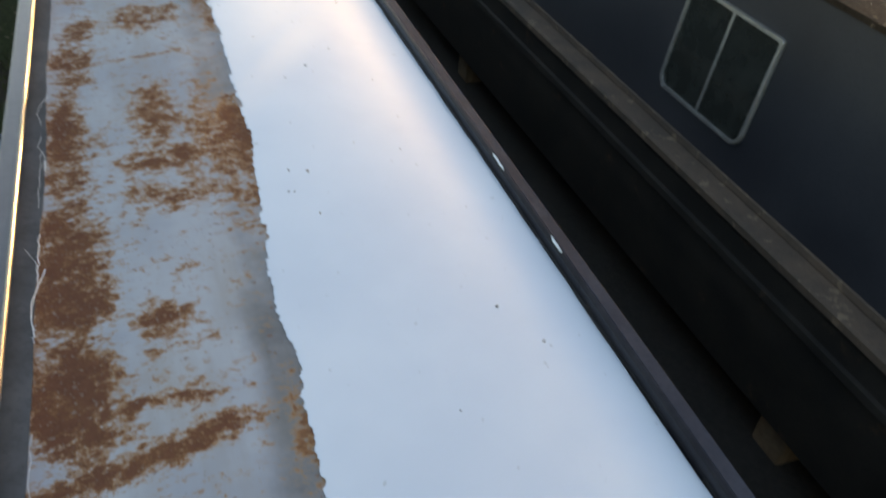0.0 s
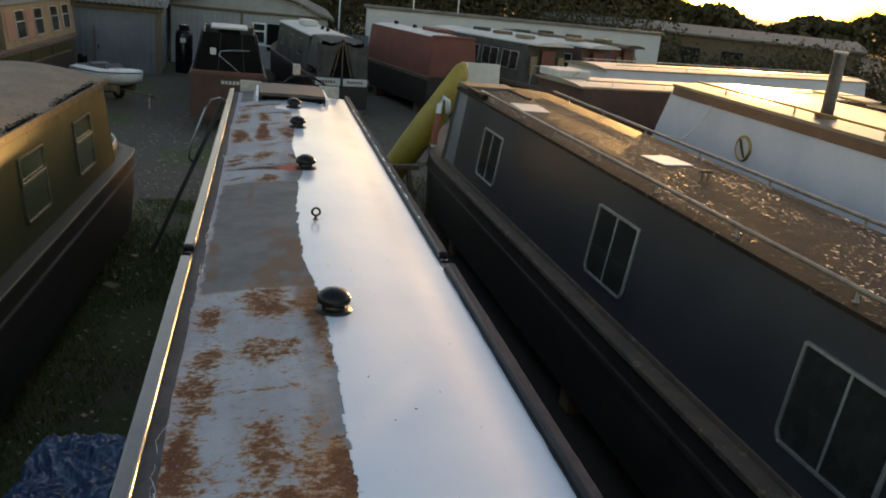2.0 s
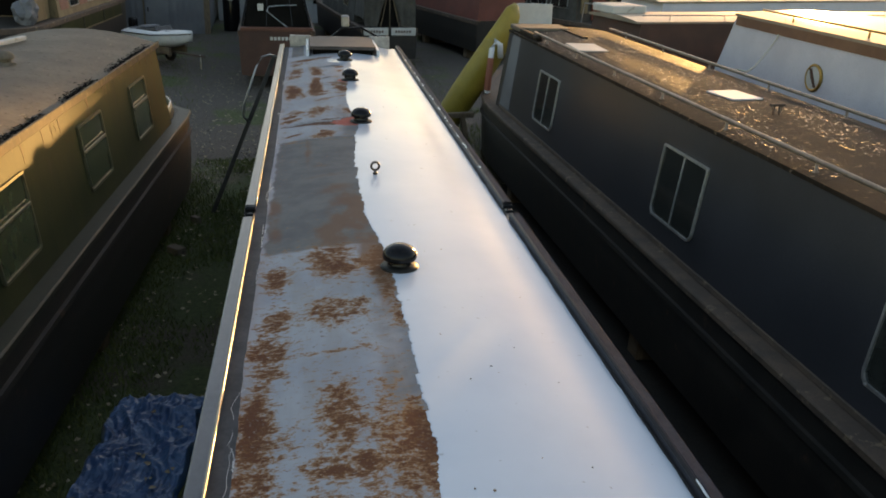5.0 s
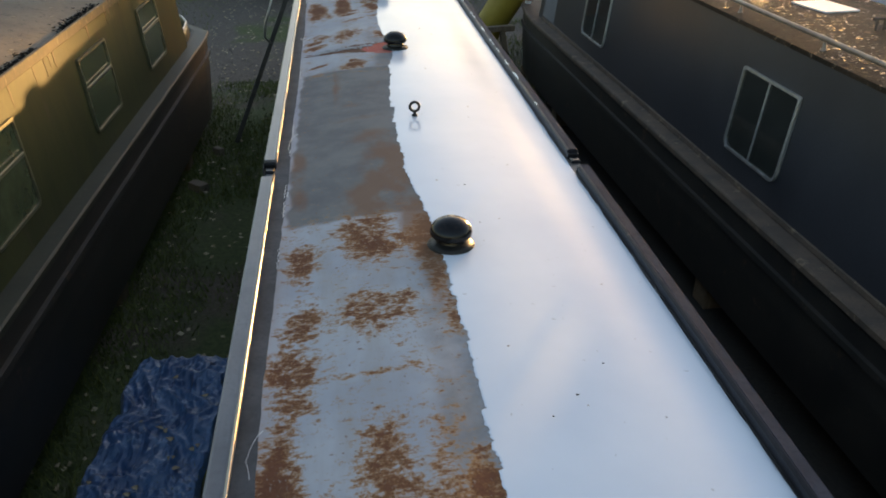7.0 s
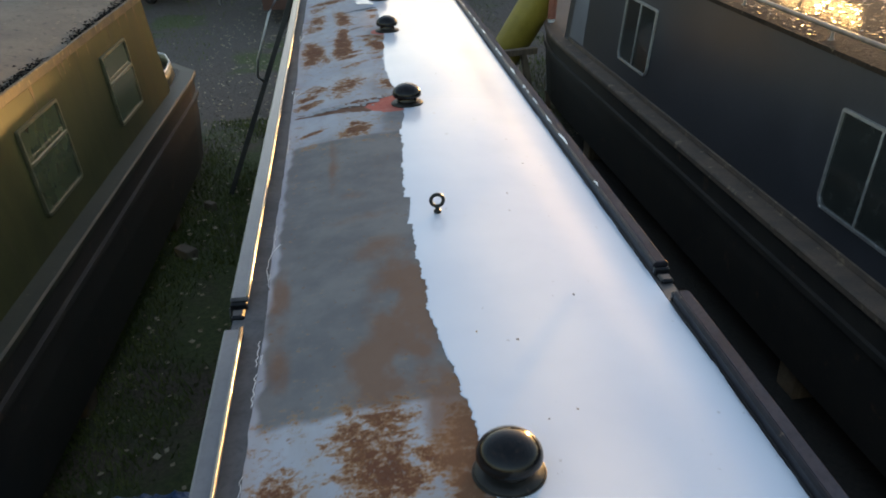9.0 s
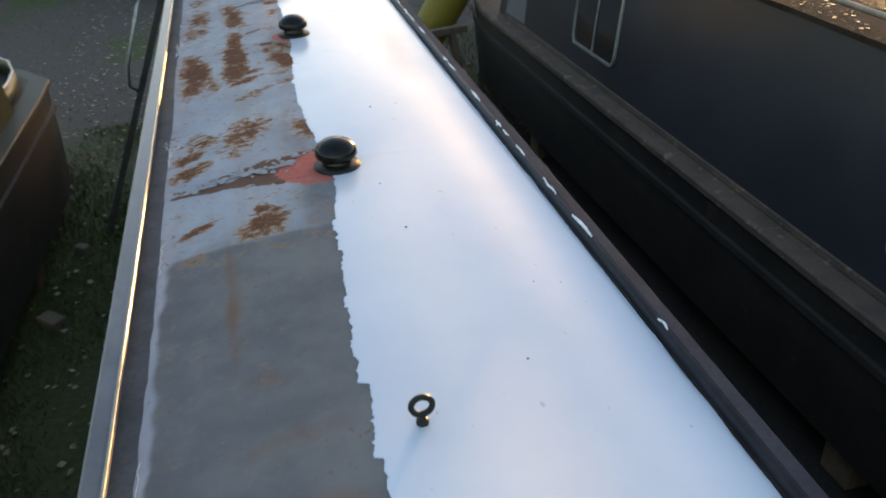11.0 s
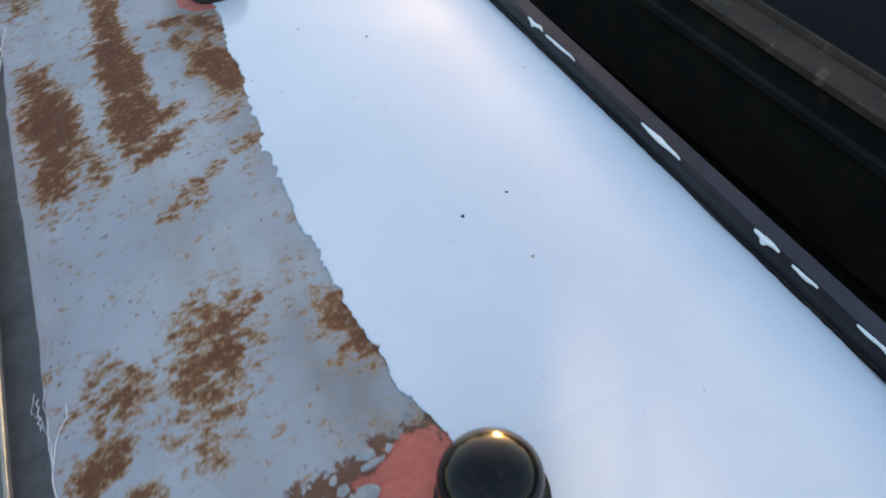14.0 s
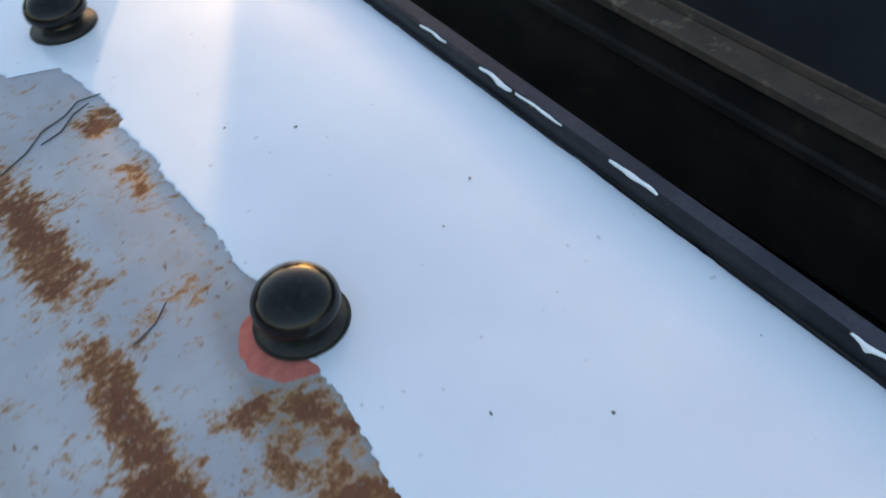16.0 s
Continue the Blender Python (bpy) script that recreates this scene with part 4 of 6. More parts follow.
# ---- dark boat beside it (to starboard) ----
RB = pose(3.63, 8.4, 0, 0, 0, 1.6)
dark = thing("moored_narrowboat", RB, "black steel narrowboat with flaking brown roof and handrails", "narrowboat")
G, T = 1.27, 2.48
hull(dark, -14, 9.0, 1.03, G, 0.3, M_HULLBLACK, 3.0, 0.25, face=0.035, ledge=0.24)
cabin(dark, -12, 6.2, 0.91, 0.775, G, T, M_NAVY)
cambered(dark, -12.0, 6.1, 0.775, T, 0.055, M_BROWNROOF, 0.015, lip=0.03)
side_windows(dark, (-7.9, -3.52, -0.35, 3.72), -1, 0.87, 0.68, 1.84, 0.91, 0.775, G, T, M_ALU, M_PANE, "slide", 0.09)
for s, y0, y1 in ((-1, -11.5, 5.0), (1, -11.5, 5.6)):
    tube_rail(dark, s * 0.69, y0, y1, 2.575, surface("rusty_tube_rail", (0.17, 0.13, 0.10), (0.30, 0.24, 0.18), 9, 0.35, 0.2, 0.2), 13, 0.019, 2.485)
blocks((-10, -5, 0, 5), 1.12, RB, 0.3)
k_ = (0.775 - 0.91) / (T - G)
part("end_panel", loft([[(-0.913 - k_ * (z - G), y, z) for y in (5.40, 5.98 - 0.1 * (z - G))] + [(-0.900 - k_ * (z - G), y, z) for y in (5.98 - 0.1 * (z - G), 5.40)] for z in (G + 0.07, T - 0.05)]), M_SHEDGREY, dark, "faded blue-grey panel at the cabin's end")
for s in (-1, 1):
    part("base_strip", loft([[(s * 0.905, y, G + 0.012), (s * 0.922, y, G + 0.012), (s * 0.918, y, G + 0.05), (s * 0.90, y, G + 0.055)] for y in (-11.8, 6.0)]), M_RUSTSTRIP, dark, "scuffed strip along the cabin's foot")
bm = bmesh.new()
rnd = random.Random(77)
for i in range(9500):
    x, y = rnd.uniform(-0.74, 0.74), rnd.uniform(-9, 6.0)
    if noise.noise(Vector((x * 2.2, y * 1.1, 5))) < -0.1:
        continue
    z = T + 0.055 * (1 - (x / 0.79) ** 2) + 0.006
    a, sz = rnd.uniform(0, 6.3), 0.004 + 0.013 * rnd.random() ** 2
    lift = rnd.uniform(0.0005, 0.0035)
    ca, sa = math.cos(a), math.sin(a)
    bm.faces.new([bm.verts.new((x + sz * (px * ca - py * sa), y + sz * (px * sa + py * ca), z + (lift if px > 0 else 0))) for px, py in ((-1, -0.6), (0.9, -0.5), (0.7, 0.6), (-0.8, 0.7))])
ob = part("paint_flakes", bm, surface("curled_brown_flakes", (0.02, 0.014, 0.010), (0.10, 0.072, 0.048), 12, 0.2, 0, 0), None, "", False, RB)
tagged(ob, "curled flakes of old brown paint on the roof", "paint flakes", "", "stuff")
th = thing("roof_plate", RB @ pose(0.03, 0.5, 2.533, 0, 0, 8), "pale board lying on the brown roof", "board")
part("plate", box(-0.17, 0.17, -0.22, 0.22, 0.004, 0.018, 0.004), M_DAB, th)
th = thing("roof_plate", RB @ pose(-0.32, 3.8, 2.52, 0, 0, -4), "pale grey board lying on the brown roof", "board")
part("plate", box(-0.2, 0.2, -0.35, 0.35, 0, 0.02, 0.004), M_PALEROOF, th)
th = thing("mooring_stud", RB @ pose(-0.03, -0.35, 2.535), "small rusty steel mooring stud on the roof", "stud")
part("bar", tube([(-0.07, 0, 0.09), (0.07, 0, 0.09)], 0.012, 8), M_RUSTSTRIP, th)
for s in (-1, 1):
    part("leg", tube([(s * 0.03, 0, 0), (s * 0.03, 0, 0.09)], 0.010, 8), M_RUSTSTRIP, th)
th = thing("hatch_board", RB @ pose(-0.38, 5.85, 2.50), "grey-brown hatch lid at the cabin's end", "hatch")
part("lid", box(-0.38, 0.42, -0.28, 0.3, 0, 0.07, 0.012), M_TANROOF, th)
part("runner", box(-0.38, -0.3, -1.2, -0.28, 0, 0.06, 0.008), M_BROWNROOF, th)
part("runner", box(0.3, 0.38, -1.2, -0.28, 0, 0.06, 0.008), M_BROWNROOF, th)
th = thing("white_panel", RB @ pose(0.12, 7.5, 1.33, -6, 0, 0), "pale panel standing behind the black boat's cabin", "panel")
part("panel", box(-0.42, 0.26, -0.02, 0.02, 0, 1.43, 0.01), M_PALEROOF, th)

# yellow canoe propped up on end
can = thing("canoe", Matrix.Translation((1.42, 15.6, 0.02)) @ pose(0, 0, 0, 0, 32, 0), "yellow plastic canoe propped upright against the boats", "canoe")
rings = []
for i in range(25):
    u = i / 24
    w = 0.04 + 0.24 * max(0.0, math.sin(math.pi * u)) ** 0.33
    dp = 0.05 + 0.17 * math.sin(math.pi * u) ** 0.5
    off = 0.16 * (2 * u - 1) ** 4
    z = 3.2 * u
    rings.append([(w * math.cos(a), off - dp * math.sin(a), z) for a in [math.pi * k / 12 for k in range(13)]] + [(w * 0.9 * math.cos(a), off - (dp - 0.03) * math.sin(a) + 0.01, z) for a in [math.pi * (12 - k) / 12 for k in range(13)]])
bm = loft(rings)
bmesh.ops.transform(bm, matrix=pose(0, 0, 0, 0, 0, 20), verts=bm.verts)
part("shell", bm, M_YELLOW, can, "", True)
th = thing("trestle", pose(1.95, 15.0, 0, 0, 0, 12), "dark weathered timber trestle under the canoe's foot", "trestle")
for sx in (-1, 1):
    part("leg", loft([[(sx * 0.34 + a, b, 0) for a, b in ((-0.04, -0.04), (0.04, -0.04), (0.04, 0.04), (-0.04, 0.04))], [(sx * 0.14 + a, b, 0.95) for a, b in ((-0.04, -0.04), (0.04, -0.04), (0.04, 0.04), (-0.04, 0.04))]]), M_WOOD, th)
part("crosspiece", box(-0.26, 0.26, -0.075, -0.042, 0.42, 0.52, 0.006), M_WOOD, th)
part("top_rail", box(-0.34, 0.34, -0.05, 0.05, 0.952, 1.04, 0.008), M_WOOD, th)
th = thing("rescue_pole", pose(2.55, 15.4, 0.3), "white and orange tube hung beside the boat's bow", "tube")
part("tube", tube([(0, 0, 0), (0.02, 0, 1.2), (0.06, 0, 1.75), (0.12, 0, 1.88), (0.2, 0, 1.82), (0.22, 0, 1.6)], 0.05, 10), M_WHITE, th, "", True)
part("sleeve", tube([(0.015, -0.002, 1.05), (0.05, -0.002, 1.6)], 0.058, 10), M_ORANGE, th)
part("stand", box(-0.04, 0.04, -0.04, 0.04, -0.3, 0.02, 0.005), M_WOOD, th)

# ---- green boat to port ----
LB = pose(-3.48, 9.0, 0, 0, 0, -2.2)
rnd_drip = random.Random(31)
green = thing("moored_narrowboat", LB, "faded green narrowboat with tan cambered roof and grimy windows", "narrowboat")
G2, T2 = 1.37, 2.42
hull(green, -13, 5.4, 1.16, G2, 0.3, M_HULLBLACK, 1.0, 0.0, gun_mat=M_GREENGUN, face=0.03, ledge=0.24)
cabin(green, -12, 3.75, 1.05, 0.94, G2, T2, M_GREEN)
cambered(green, -12, 3.68, 0.95, T2, 0.17, M_TANROOF, 0.03, lip=0.03)
side_windows(green, (-1.72, 0.42, 2.33, -4.6, -7.4), 1, 0.76, 0.62, 1.88, 1.05, 0.94, G2, T2, M_ALUGREEN, M_PANEGREEN, "hopper", 0.05)
part("roof_upstand", box(0.962, 0.992, -11.9, 3.66, T2 - 0.035, T2 + 0.04, 0.006), M_GREENEDGE, green, "rust-streaked raised roof edge")
for i in range(46):
    y = rnd_drip.uniform(-5, 3.5)
    ln = rnd_drip.uniform(0.03, 0.16) * (1.4 if i % 4 == 0 else 1)
    wd = rnd_drip.uniform(0.008, 0.03)
    k_ = (0.94 - 1.05) / (T2 - G2)
    zt = T2 - 0.032
    xa, xb = 1.05 + k_ * (zt - G2) + 0.0015, 1.05 + k_ * (zt - ln - G2) + 0.0015
    part("rust_run", loft([[(xa, y - wd, zt), (xa, y + wd, zt), (xa - 0.004, y + wd, zt), (xa - 0.004, y - wd, zt)], [(xb, y - wd * 0.15, zt - ln), (xb, y + wd * 0.15, zt - ln), (xb - 0.004, y + wd * 0.15, zt - ln), (xb - 0.004, y - wd * 0.15, zt - ln)]]), M_GREENEDGE, green)
ends = [(0.99, 3.7), (1.0, 4.1), (0.96, 4.45), (0.84, 4.78), (0.62, 5.03), (0.33, 5.17), (0, 5.21)]
ends += [(-x, y) for x, y in ends[-2::-1]]
part("deck_coaming", loft([[(x, y, G2 - 0.01), (x * 0.985, y - 0.01, G2 - 0.01), (x * 0.955, y - 0.03, G2 + 0.15), (x * 0.97, y - 0.02, G2 + 0.155)] for x, y in ends]), M_ALUGREEN, green, "pale curved steel coaming round the deck", True)
part("coaming_rim", tube([(x * 0.963, y - 0.025, G2 + 0.158) for x, y in ends], 0.012, 8), M_STEEL, green, "", True)
blocks((-10, -5, 0, 3.2), 1.25, LB, 0.3)
v = thing("mushroom_vent", LB @ pose(0.12, 0.9, 2.59), "dull tan mushroom vent on the mossy roof", "roof vent")
vent_parts(v, 1.15, M_TANROOF, M_TANROOF)
th = thing("roof_pole", LB @ pose(-0.35, 1.9, 2.6, 0, 0, 78), "pale pole lying on the tan roof", "pole")
part("pole", box(-0.6, 0.6, -0.03, 0.03, 0, 0.05, 0.008), M_PALEROOF, th)
# leaf litter caught along the roof's edge
bm = bmesh.new()
rnd = random.Random(12)
for i in range(2600):
    y = rnd.uniform(-7, 3.4)
    if noise.noise(Vector((y * 1.3, 0, 0))) < -0.4 + 0.45 * rnd.random():
        continue
    x = 0.955 - abs(rnd.gauss(0, 0.034))
    z = T2 + 0.17 * (1 - (x / 0.98) ** 2) + 0.008
    a, s = rnd.uniform(0, 6.3), rnd.uniform(0.007, 0.02)
    bm.faces.new([bm.verts.new((x + s * math.cos(a + k), y + s * math.sin(a + k), z + rnd.uniform(0, 0.014))) for k in (0, 1.6, 3.1, 4.7)])
ob = part("leaf_litter", bm, M_DARK, None, "", False, LB)
bm = bmesh.new()
for i in range(150):
    x, y = 0.97 - abs(rnd.gauss(0, 0.3)), rnd.uniform(-6, 3.4)
    if x < -0.9:
        continue
    z = T2 + 0.17 * (1 - (x / 0.98) ** 2) + 0.009
    a, s = rnd.uniform(0, 6.3), rnd.uniform(0.005, 0.017)
    bm.faces.new([bm.verts.new((x + s * math.cos(a + k), y + 1.6 * s * math.sin(a + k), z + rnd.uniform(0, 0.006))) for k in (0, 1.6, 3.1, 4.7)])
ob2 = part("paint_flakes", bm, M_BEIGE, None, "", False, LB)
tagged(ob2, "pale flakes of paint scattered on the tan roof", "paint flakes", "", "stuff")
tagged(ob, "dark wet leaves caught along the tan roof's edge", "leaves", "", "stuff")

# ---- white boat beyond ----
WB = pose(6.95, 9.5, 0, 0, 0, 1.2)
white = thing("moored_narrowboat", WB, "lilac-white boat with brown top band and glossy roof", "narrowboat")
hull(white, -13, 8, 1.25, 1.3, 0.3, M_HULLBLACK, 3.4, 0.2)
cabin(white, -12, 4.4, 1.16, 1.10, 1.3, 2.93, M_WHITEBOAT, M_BROWNBAND, 0.75)
cambered(white, -12, 3.7, 1.10, 2.93, 0.06, M_GLOSSROOF, 0.02)
for s in (-1, 1):
    tube_rail(white, s * 0.98, -11, 3.2, 3.03, M_BRASS, 9, 0.014, 2.93)
port_m = Matrix.Translation((-1.135, 1.5, 2.37)) @ pose(0, 0, 0, 0, 90, 0)
port = part("porthole", torus(0.155, 0.02, 28, 8), M_BRASS, white, "brass-rimmed round porthole", True, port_m)
part("pane", lathe([(0.145, -0.012), (0.145, -0.004), (0.001, -0.004)], 28), M_PALEROOF, port)
part("curtain", loft([[(0.11, -0.1, -0.016), (0.11, -0.05, -0.016), (0.11, -0.05, -0.02), (0.11, -0.1, -0.02)], [(0.0, -0.03, -0.016), (0.0, 0.04, -0.016), (0.0, 0.04, -0.02), (0.0, -0.03, -0.02)], [(-0.11, 0.04, -0.016), (-0.11, 0.1, -0.016), (-0.11, 0.1, -0.02), (-0.11, 0.04, -0.02)]]), M_MAROON, port)
blocks((-10, -4, 1), 1.35, WB, 0.3)
th = thing("chimney", WB @ pose(-0.78, 0.5, 2.955), "dull steel boat chimney with a collar on the roof", "chimney")
part("collar", lathe([(0.13, 0), (0.13, 0.05), (0.09, 0.06)], 18), M_BROWNBAND, th)
part("flue", lathe([(0.075, 0.04), (0.07, 0.75), (0.08, 0.76), (0.08, 0.79), (0.05, 0.79)], 18), M_STEEL, th, "", True)
th = thing("mooring_rope", pose(0, 0, 0), "pale slack rope from the white boat to the black one", "rope")
part("line", tube([(5.93, 12.1, 2.96), (5.9, 12.08, 2.9), (5.72, 11.9, 2.70), (5.5, 11.67, 2.59), (5.05, 11.11, 2.49), (4.7, 10.65, 2.49), (4.30, 10.15, 2.59)], 0.012, 6), M_ROPE, th, "", True)

# ---- boats further up the yard ----
SB = pose(7.2, 18.4, 0, 0, 0, -78)
small = thing("moored_narrowboat", SB, "low brown-green narrowboat cabin with a shiny pale roof", "narrowboat")
hull(small, -3, 9, 1.05, 1.2, 0.3, M_HULLBLACK, 2, 0.2)
cabin(small, -1.6, 7, 0.98, 0.9, 1.2, 2.36, M_MAROON)
cambered(small, -1.6, 7, 0.9, 2.36, 0.06, M_GLOSSROOF)
tube_rail(small, 0.78, -1.4, 6.5, 2.47, M_STEEL, 6, 0.014, 2.37)
th = thing("cabin_hatch", SB @ pose(-0.55, -1.1, 2.40), "pale hatch lid on the brown-green boat's roof", "hatch")
part("lid", box(-0.42, 0.42, -0.4, 0.4, 0, 0.16, 0.02), M_PALEROOF, th)
blocks((0, 5), 1.15, SB, 0.3)

# brown cruiser-stern boat with an open dark cockpit
BB = pose(-1.22, 22.4, 0, 0, 0, 2) @ Matrix.Diagonal((0.9, 1, 1, 1))
brown = thing("moored_narrowboat", BB, "maroon-brown narrowboat with an open canopy frame on its stern", "narrowboat")
hull(brown, 0, 12, 1.0, 1.42, 0.35, M_MAROON, 2.5, 0.2, 0)
cabin(brown, 3.0, 9, 0.92, 0.84, 1.42, 2.02, M_MAROON)
cambered(brown, 3.0, 9, 0.84, 2.02, 0.06, M_CANVAS)
part("screen_back", box(-0.7, 0.7, 2.98, 3.0, 2.0, 2.38, 0.004), M_CANVAS, brown)
for s in (-1, 1):
    part("canopy_post", tube([(s * 0.94, 0.25, 1.42), (s * 0.72, 0.9, 2.35), (s * 0.66, 3.0, 2.45)], 0.022, 8), M_BLACK, brown)
    part("side_screen", loft([[(s * 0.95, 0.4, 1.44), (s * 0.74, 1.0, 2.3), (s * 0.74 - 0.02, 1.0, 2.3), (s * 0.95 - 0.02, 0.4, 1.44)], [(s * 0.93, 3.0, 1.44), (s * 0.72, 3.0, 2.38), (s * 0.72 - 0.02, 3.0, 2.38), (s * 0.93 - 0.02, 3.0, 1.44)]]), M_CANVAS, brown)
# opaque sheet, coloured near-black for the unlit space behind the canopy
part("front_screen", loft([[(-0.90, 0.46, 1.46), (0.90, 0.46, 1.46), (0.90, 0.44, 1.46), (-0.90, 0.44, 1.46)], [(-0.68, 0.74, 2.36), (0.68, 0.74, 2.36), (0.68, 0.72, 2.36), (-0.68, 0.72, 2.36)]]), M_DARK, brown, "solid near-black canopy front in place of the unlit cockpit")
part("coaming", box(-0.97, 0.97, 0.0, 0.12, 1.38, 1.50, 0.02), M_REDBROWN, brown)
for xx in (-0.22, 0.34):
    part("screen_bar", tube([(xx * 1.25, 0.425, 1.47), (xx, 0.71, 2.36)], 0.014, 6), M_BLACK, brown)
# deck sheet whose near-black colour holds the cockpit's shade
part("cockpit_shade_floor", box(-0.9, 0.9, 0.08, 2.95, 1.424, 1.45, 0.004), M_DARK, brown)
part("canopy_top", box(-0.5, 0.5, 0.9, 2.2, 2.44, 2.50, 0.02), M_PALEROOF, brown, "pale canopy top")
part("cabin_door", box(-0.32, 0.32, 2.92, 2.99, 1.45, 2.3, 0.01), M_DARK, brown)
part("notice", box(-0.50, -0.34, 0.52, 0.56, 1.84, 2.0, 0.004), M_PALEROOF, brown, "small pale notice")
part("seat", box(-0.8, -0.4, 1.6, 2.2, 1.42, 1.72, 0.03), M_WOOD, brown)
part("grab_rail", tube([(-0.25, 0.3, 1.85), (-0.2, 0.4, 1.95), (0.1, 0.4, 1.98), (0.55, 0.4, 2.0)], 0.012, 6), M_STEEL, brown)
part("grab_rail", tube([(-0.25, 0.3, 1.85), (0.3, 0.38, 1.45)], 0.012, 6), M_STEEL, brown)
for i in range(7):
    part("lettering_bar", box(-0.18 + 0.1 * i, -0.11 + 0.1 * i, -0.006, 0.002, 1.20, 1.28), M_PALEROOF, brown)
blocks((2, 6, 10), 1.1, BB, 0.35)

# boat under a dark canvas front
TB = pose(1.82, 25.6, 0, 0, 0, 8) @ Matrix.Diagonal((0.8, 1, 1, 1))
tarp_boat = thing("moored_narrowboat", TB, "dark narrowboat with sagging canvas front cover and pale roof", "narrowboat")
hull(tarp_boat, 0, 10.5, 1.0, 1.15, 0.3, M_HULLBLACK, 2.5, 0.2, 0)
cabin(tarp_boat, 1.6, 7.5, 0.92, 0.80, 1.15, 2.22, M_CANVAS)
cambered(tarp_boat, 1.6, 7.5, 0.80, 2.22, 0.07, M_PALEROOF)
side_windows(tarp_boat, (3.0, 4.6, 6.4), -1, 0.7, 0.5, 1.75, 0.92, 0.80, 1.15, 2.22, M_ALUGREEN, M_PANE, "slide")
rings = []
for i in range(11):
    u = i / 10
    y = 0.05 + 1.6 * u
    ring = []
    for k in range(21):
        q = k / 10 - 1
        sag = 0.10 * math.sin(math.pi * min(1, abs(q) * 1.15)) * (1 - u)
        z = 2.25 - sag - 1.0 * max(0, abs(q) - 0.84) / 0.16 * (0.86 + 0.14 * math.sin(k * 1.7)) + 0.02 * math.sin(k * 2.1 + u * 5)
        ring.append((q * (0.94 - 0.06 * u), y, z))
    rings.append(ring)
part("front_cover", loft(rings, close=False, caps=False), M_CANVAS, tarp_boat, "sagging dark canvas cover", True)
for s in (-1, 1):
    rings = []
    for i in range(9):
        u = i / 8
        z = 2.16 - 0.95 * u
        inner = 0.10 + 0.34 * u
        rings.append([(s * (inner + (0.93 - inner) * k / 8), 0.045 + 0.035 * math.sin(k * 1.9 + u * 3) - 0.06 * u, z - 0.10 * math.sin(math.pi * k / 8) * (1 - u)) for k in range(9)])
    part("cover_flap", loft(rings, close=False, caps=False), M_CANVAS, tarp_boat, "hanging canvas flap", True)
for s in (-1, 1):
    part("cover_strut", tube([(s * 0.05, 0.06, 2.2), (s * 0.34, -0.02, 1.2)], 0.02, 6), M_WOOD, tarp_boat)
    part("name_board", box(s * 0.5 - 0.45, s * 0.5 + 0.45, -0.04, 0.0, 0.96, 1.18, 0.02), M_PALEROOF, tarp_boat, "cream board with worn lettering")
    for i in range(6):
        part("lettering_bar", box(s * 0.5 - 0.3 + 0.1 * i, s * 0.5 - 0.24 + 0.1 * i, -0.046, -0.038, 1.04, 1.11), M_MAROON, tarp_boat)
part("cover_strut", tube([(0, 0.05, 2.2), (0.0, -0.02, 1.2)], 0.018, 6), M_WOOD, tarp_boat)
part("cover_gap", loft([[(-0.05, 0.09, 2.16), (0.05, 0.09, 2.16), (0.05, 0.11, 2.16), (-0.05, 0.11, 2.16)], [(-0.33, 0.02, 1.2), (0.33, 0.02, 1.2), (0.33, 0.04, 1.2), (-0.33, 0.04, 1.2)]]), M_DARK, tarp_boat)
th = thing("roof_box", TB @ pose(-0.1, 5, 2.29), "pale box on the pale boat roof", "box")
part("box", box(-0.3, 0.3, -0.5, 0.5, 0, 0.18, 0.03), M_PALEROOF, th)
for y in (2.6, 3.4):
    th = thing("mushroom_vent", TB @ pose(0.1, y, 2.295), "small black vent on the pale boat roof", "roof vent", "vents on the pale roof")
    vent_parts(th, 1.0)
blocks((2, 7), 1.1, TB, 0.3)

# red boat
RD = pose(5.5, 27.4, 0, 0, 0, 15)
redb = thing("moored_narrowboat", RD, "faded red narrowboat hull and cabin with pale roof", "narrowboat")
hull(redb, 0, 7.6, 0.88, 1.25, 0.3, M_HULLBLACK, 2.5, 0.2, 0)
cabin(redb, 0.05, 5.4, 0.84, 0.72, 1.25, 2.45, M_RED, None, 0.05)
cambered(redb, 0.4, 5.3, 0.72, 2.45, 0.07, M_PALEROOF, -0.06, lip=0.0)
part("roof_rim", box(-0.74, 0.74, 0.08, 0.3, 2.44, 2.52, 0.02), M_RED, redb)
th = thing("roof_box", RD @ pose(0.3, 2.0, 2.5), "dull red box on the pale boat roof", "box")
part("box", box(-0.3, 0.3, -0.6, 0.6, 0, 0.14, 0.02), M_RED, th)
for y in (3.2, 4.8):
    th = thing("mushroom_vent", RD @ pose(0.0, y, 2.52), "small black vent on the red boat's roof", "roof vent", "vents on the red boat")
    vent_parts(th, 1.1)
blocks((1, 4.5), 0.95, RD, 0.3)

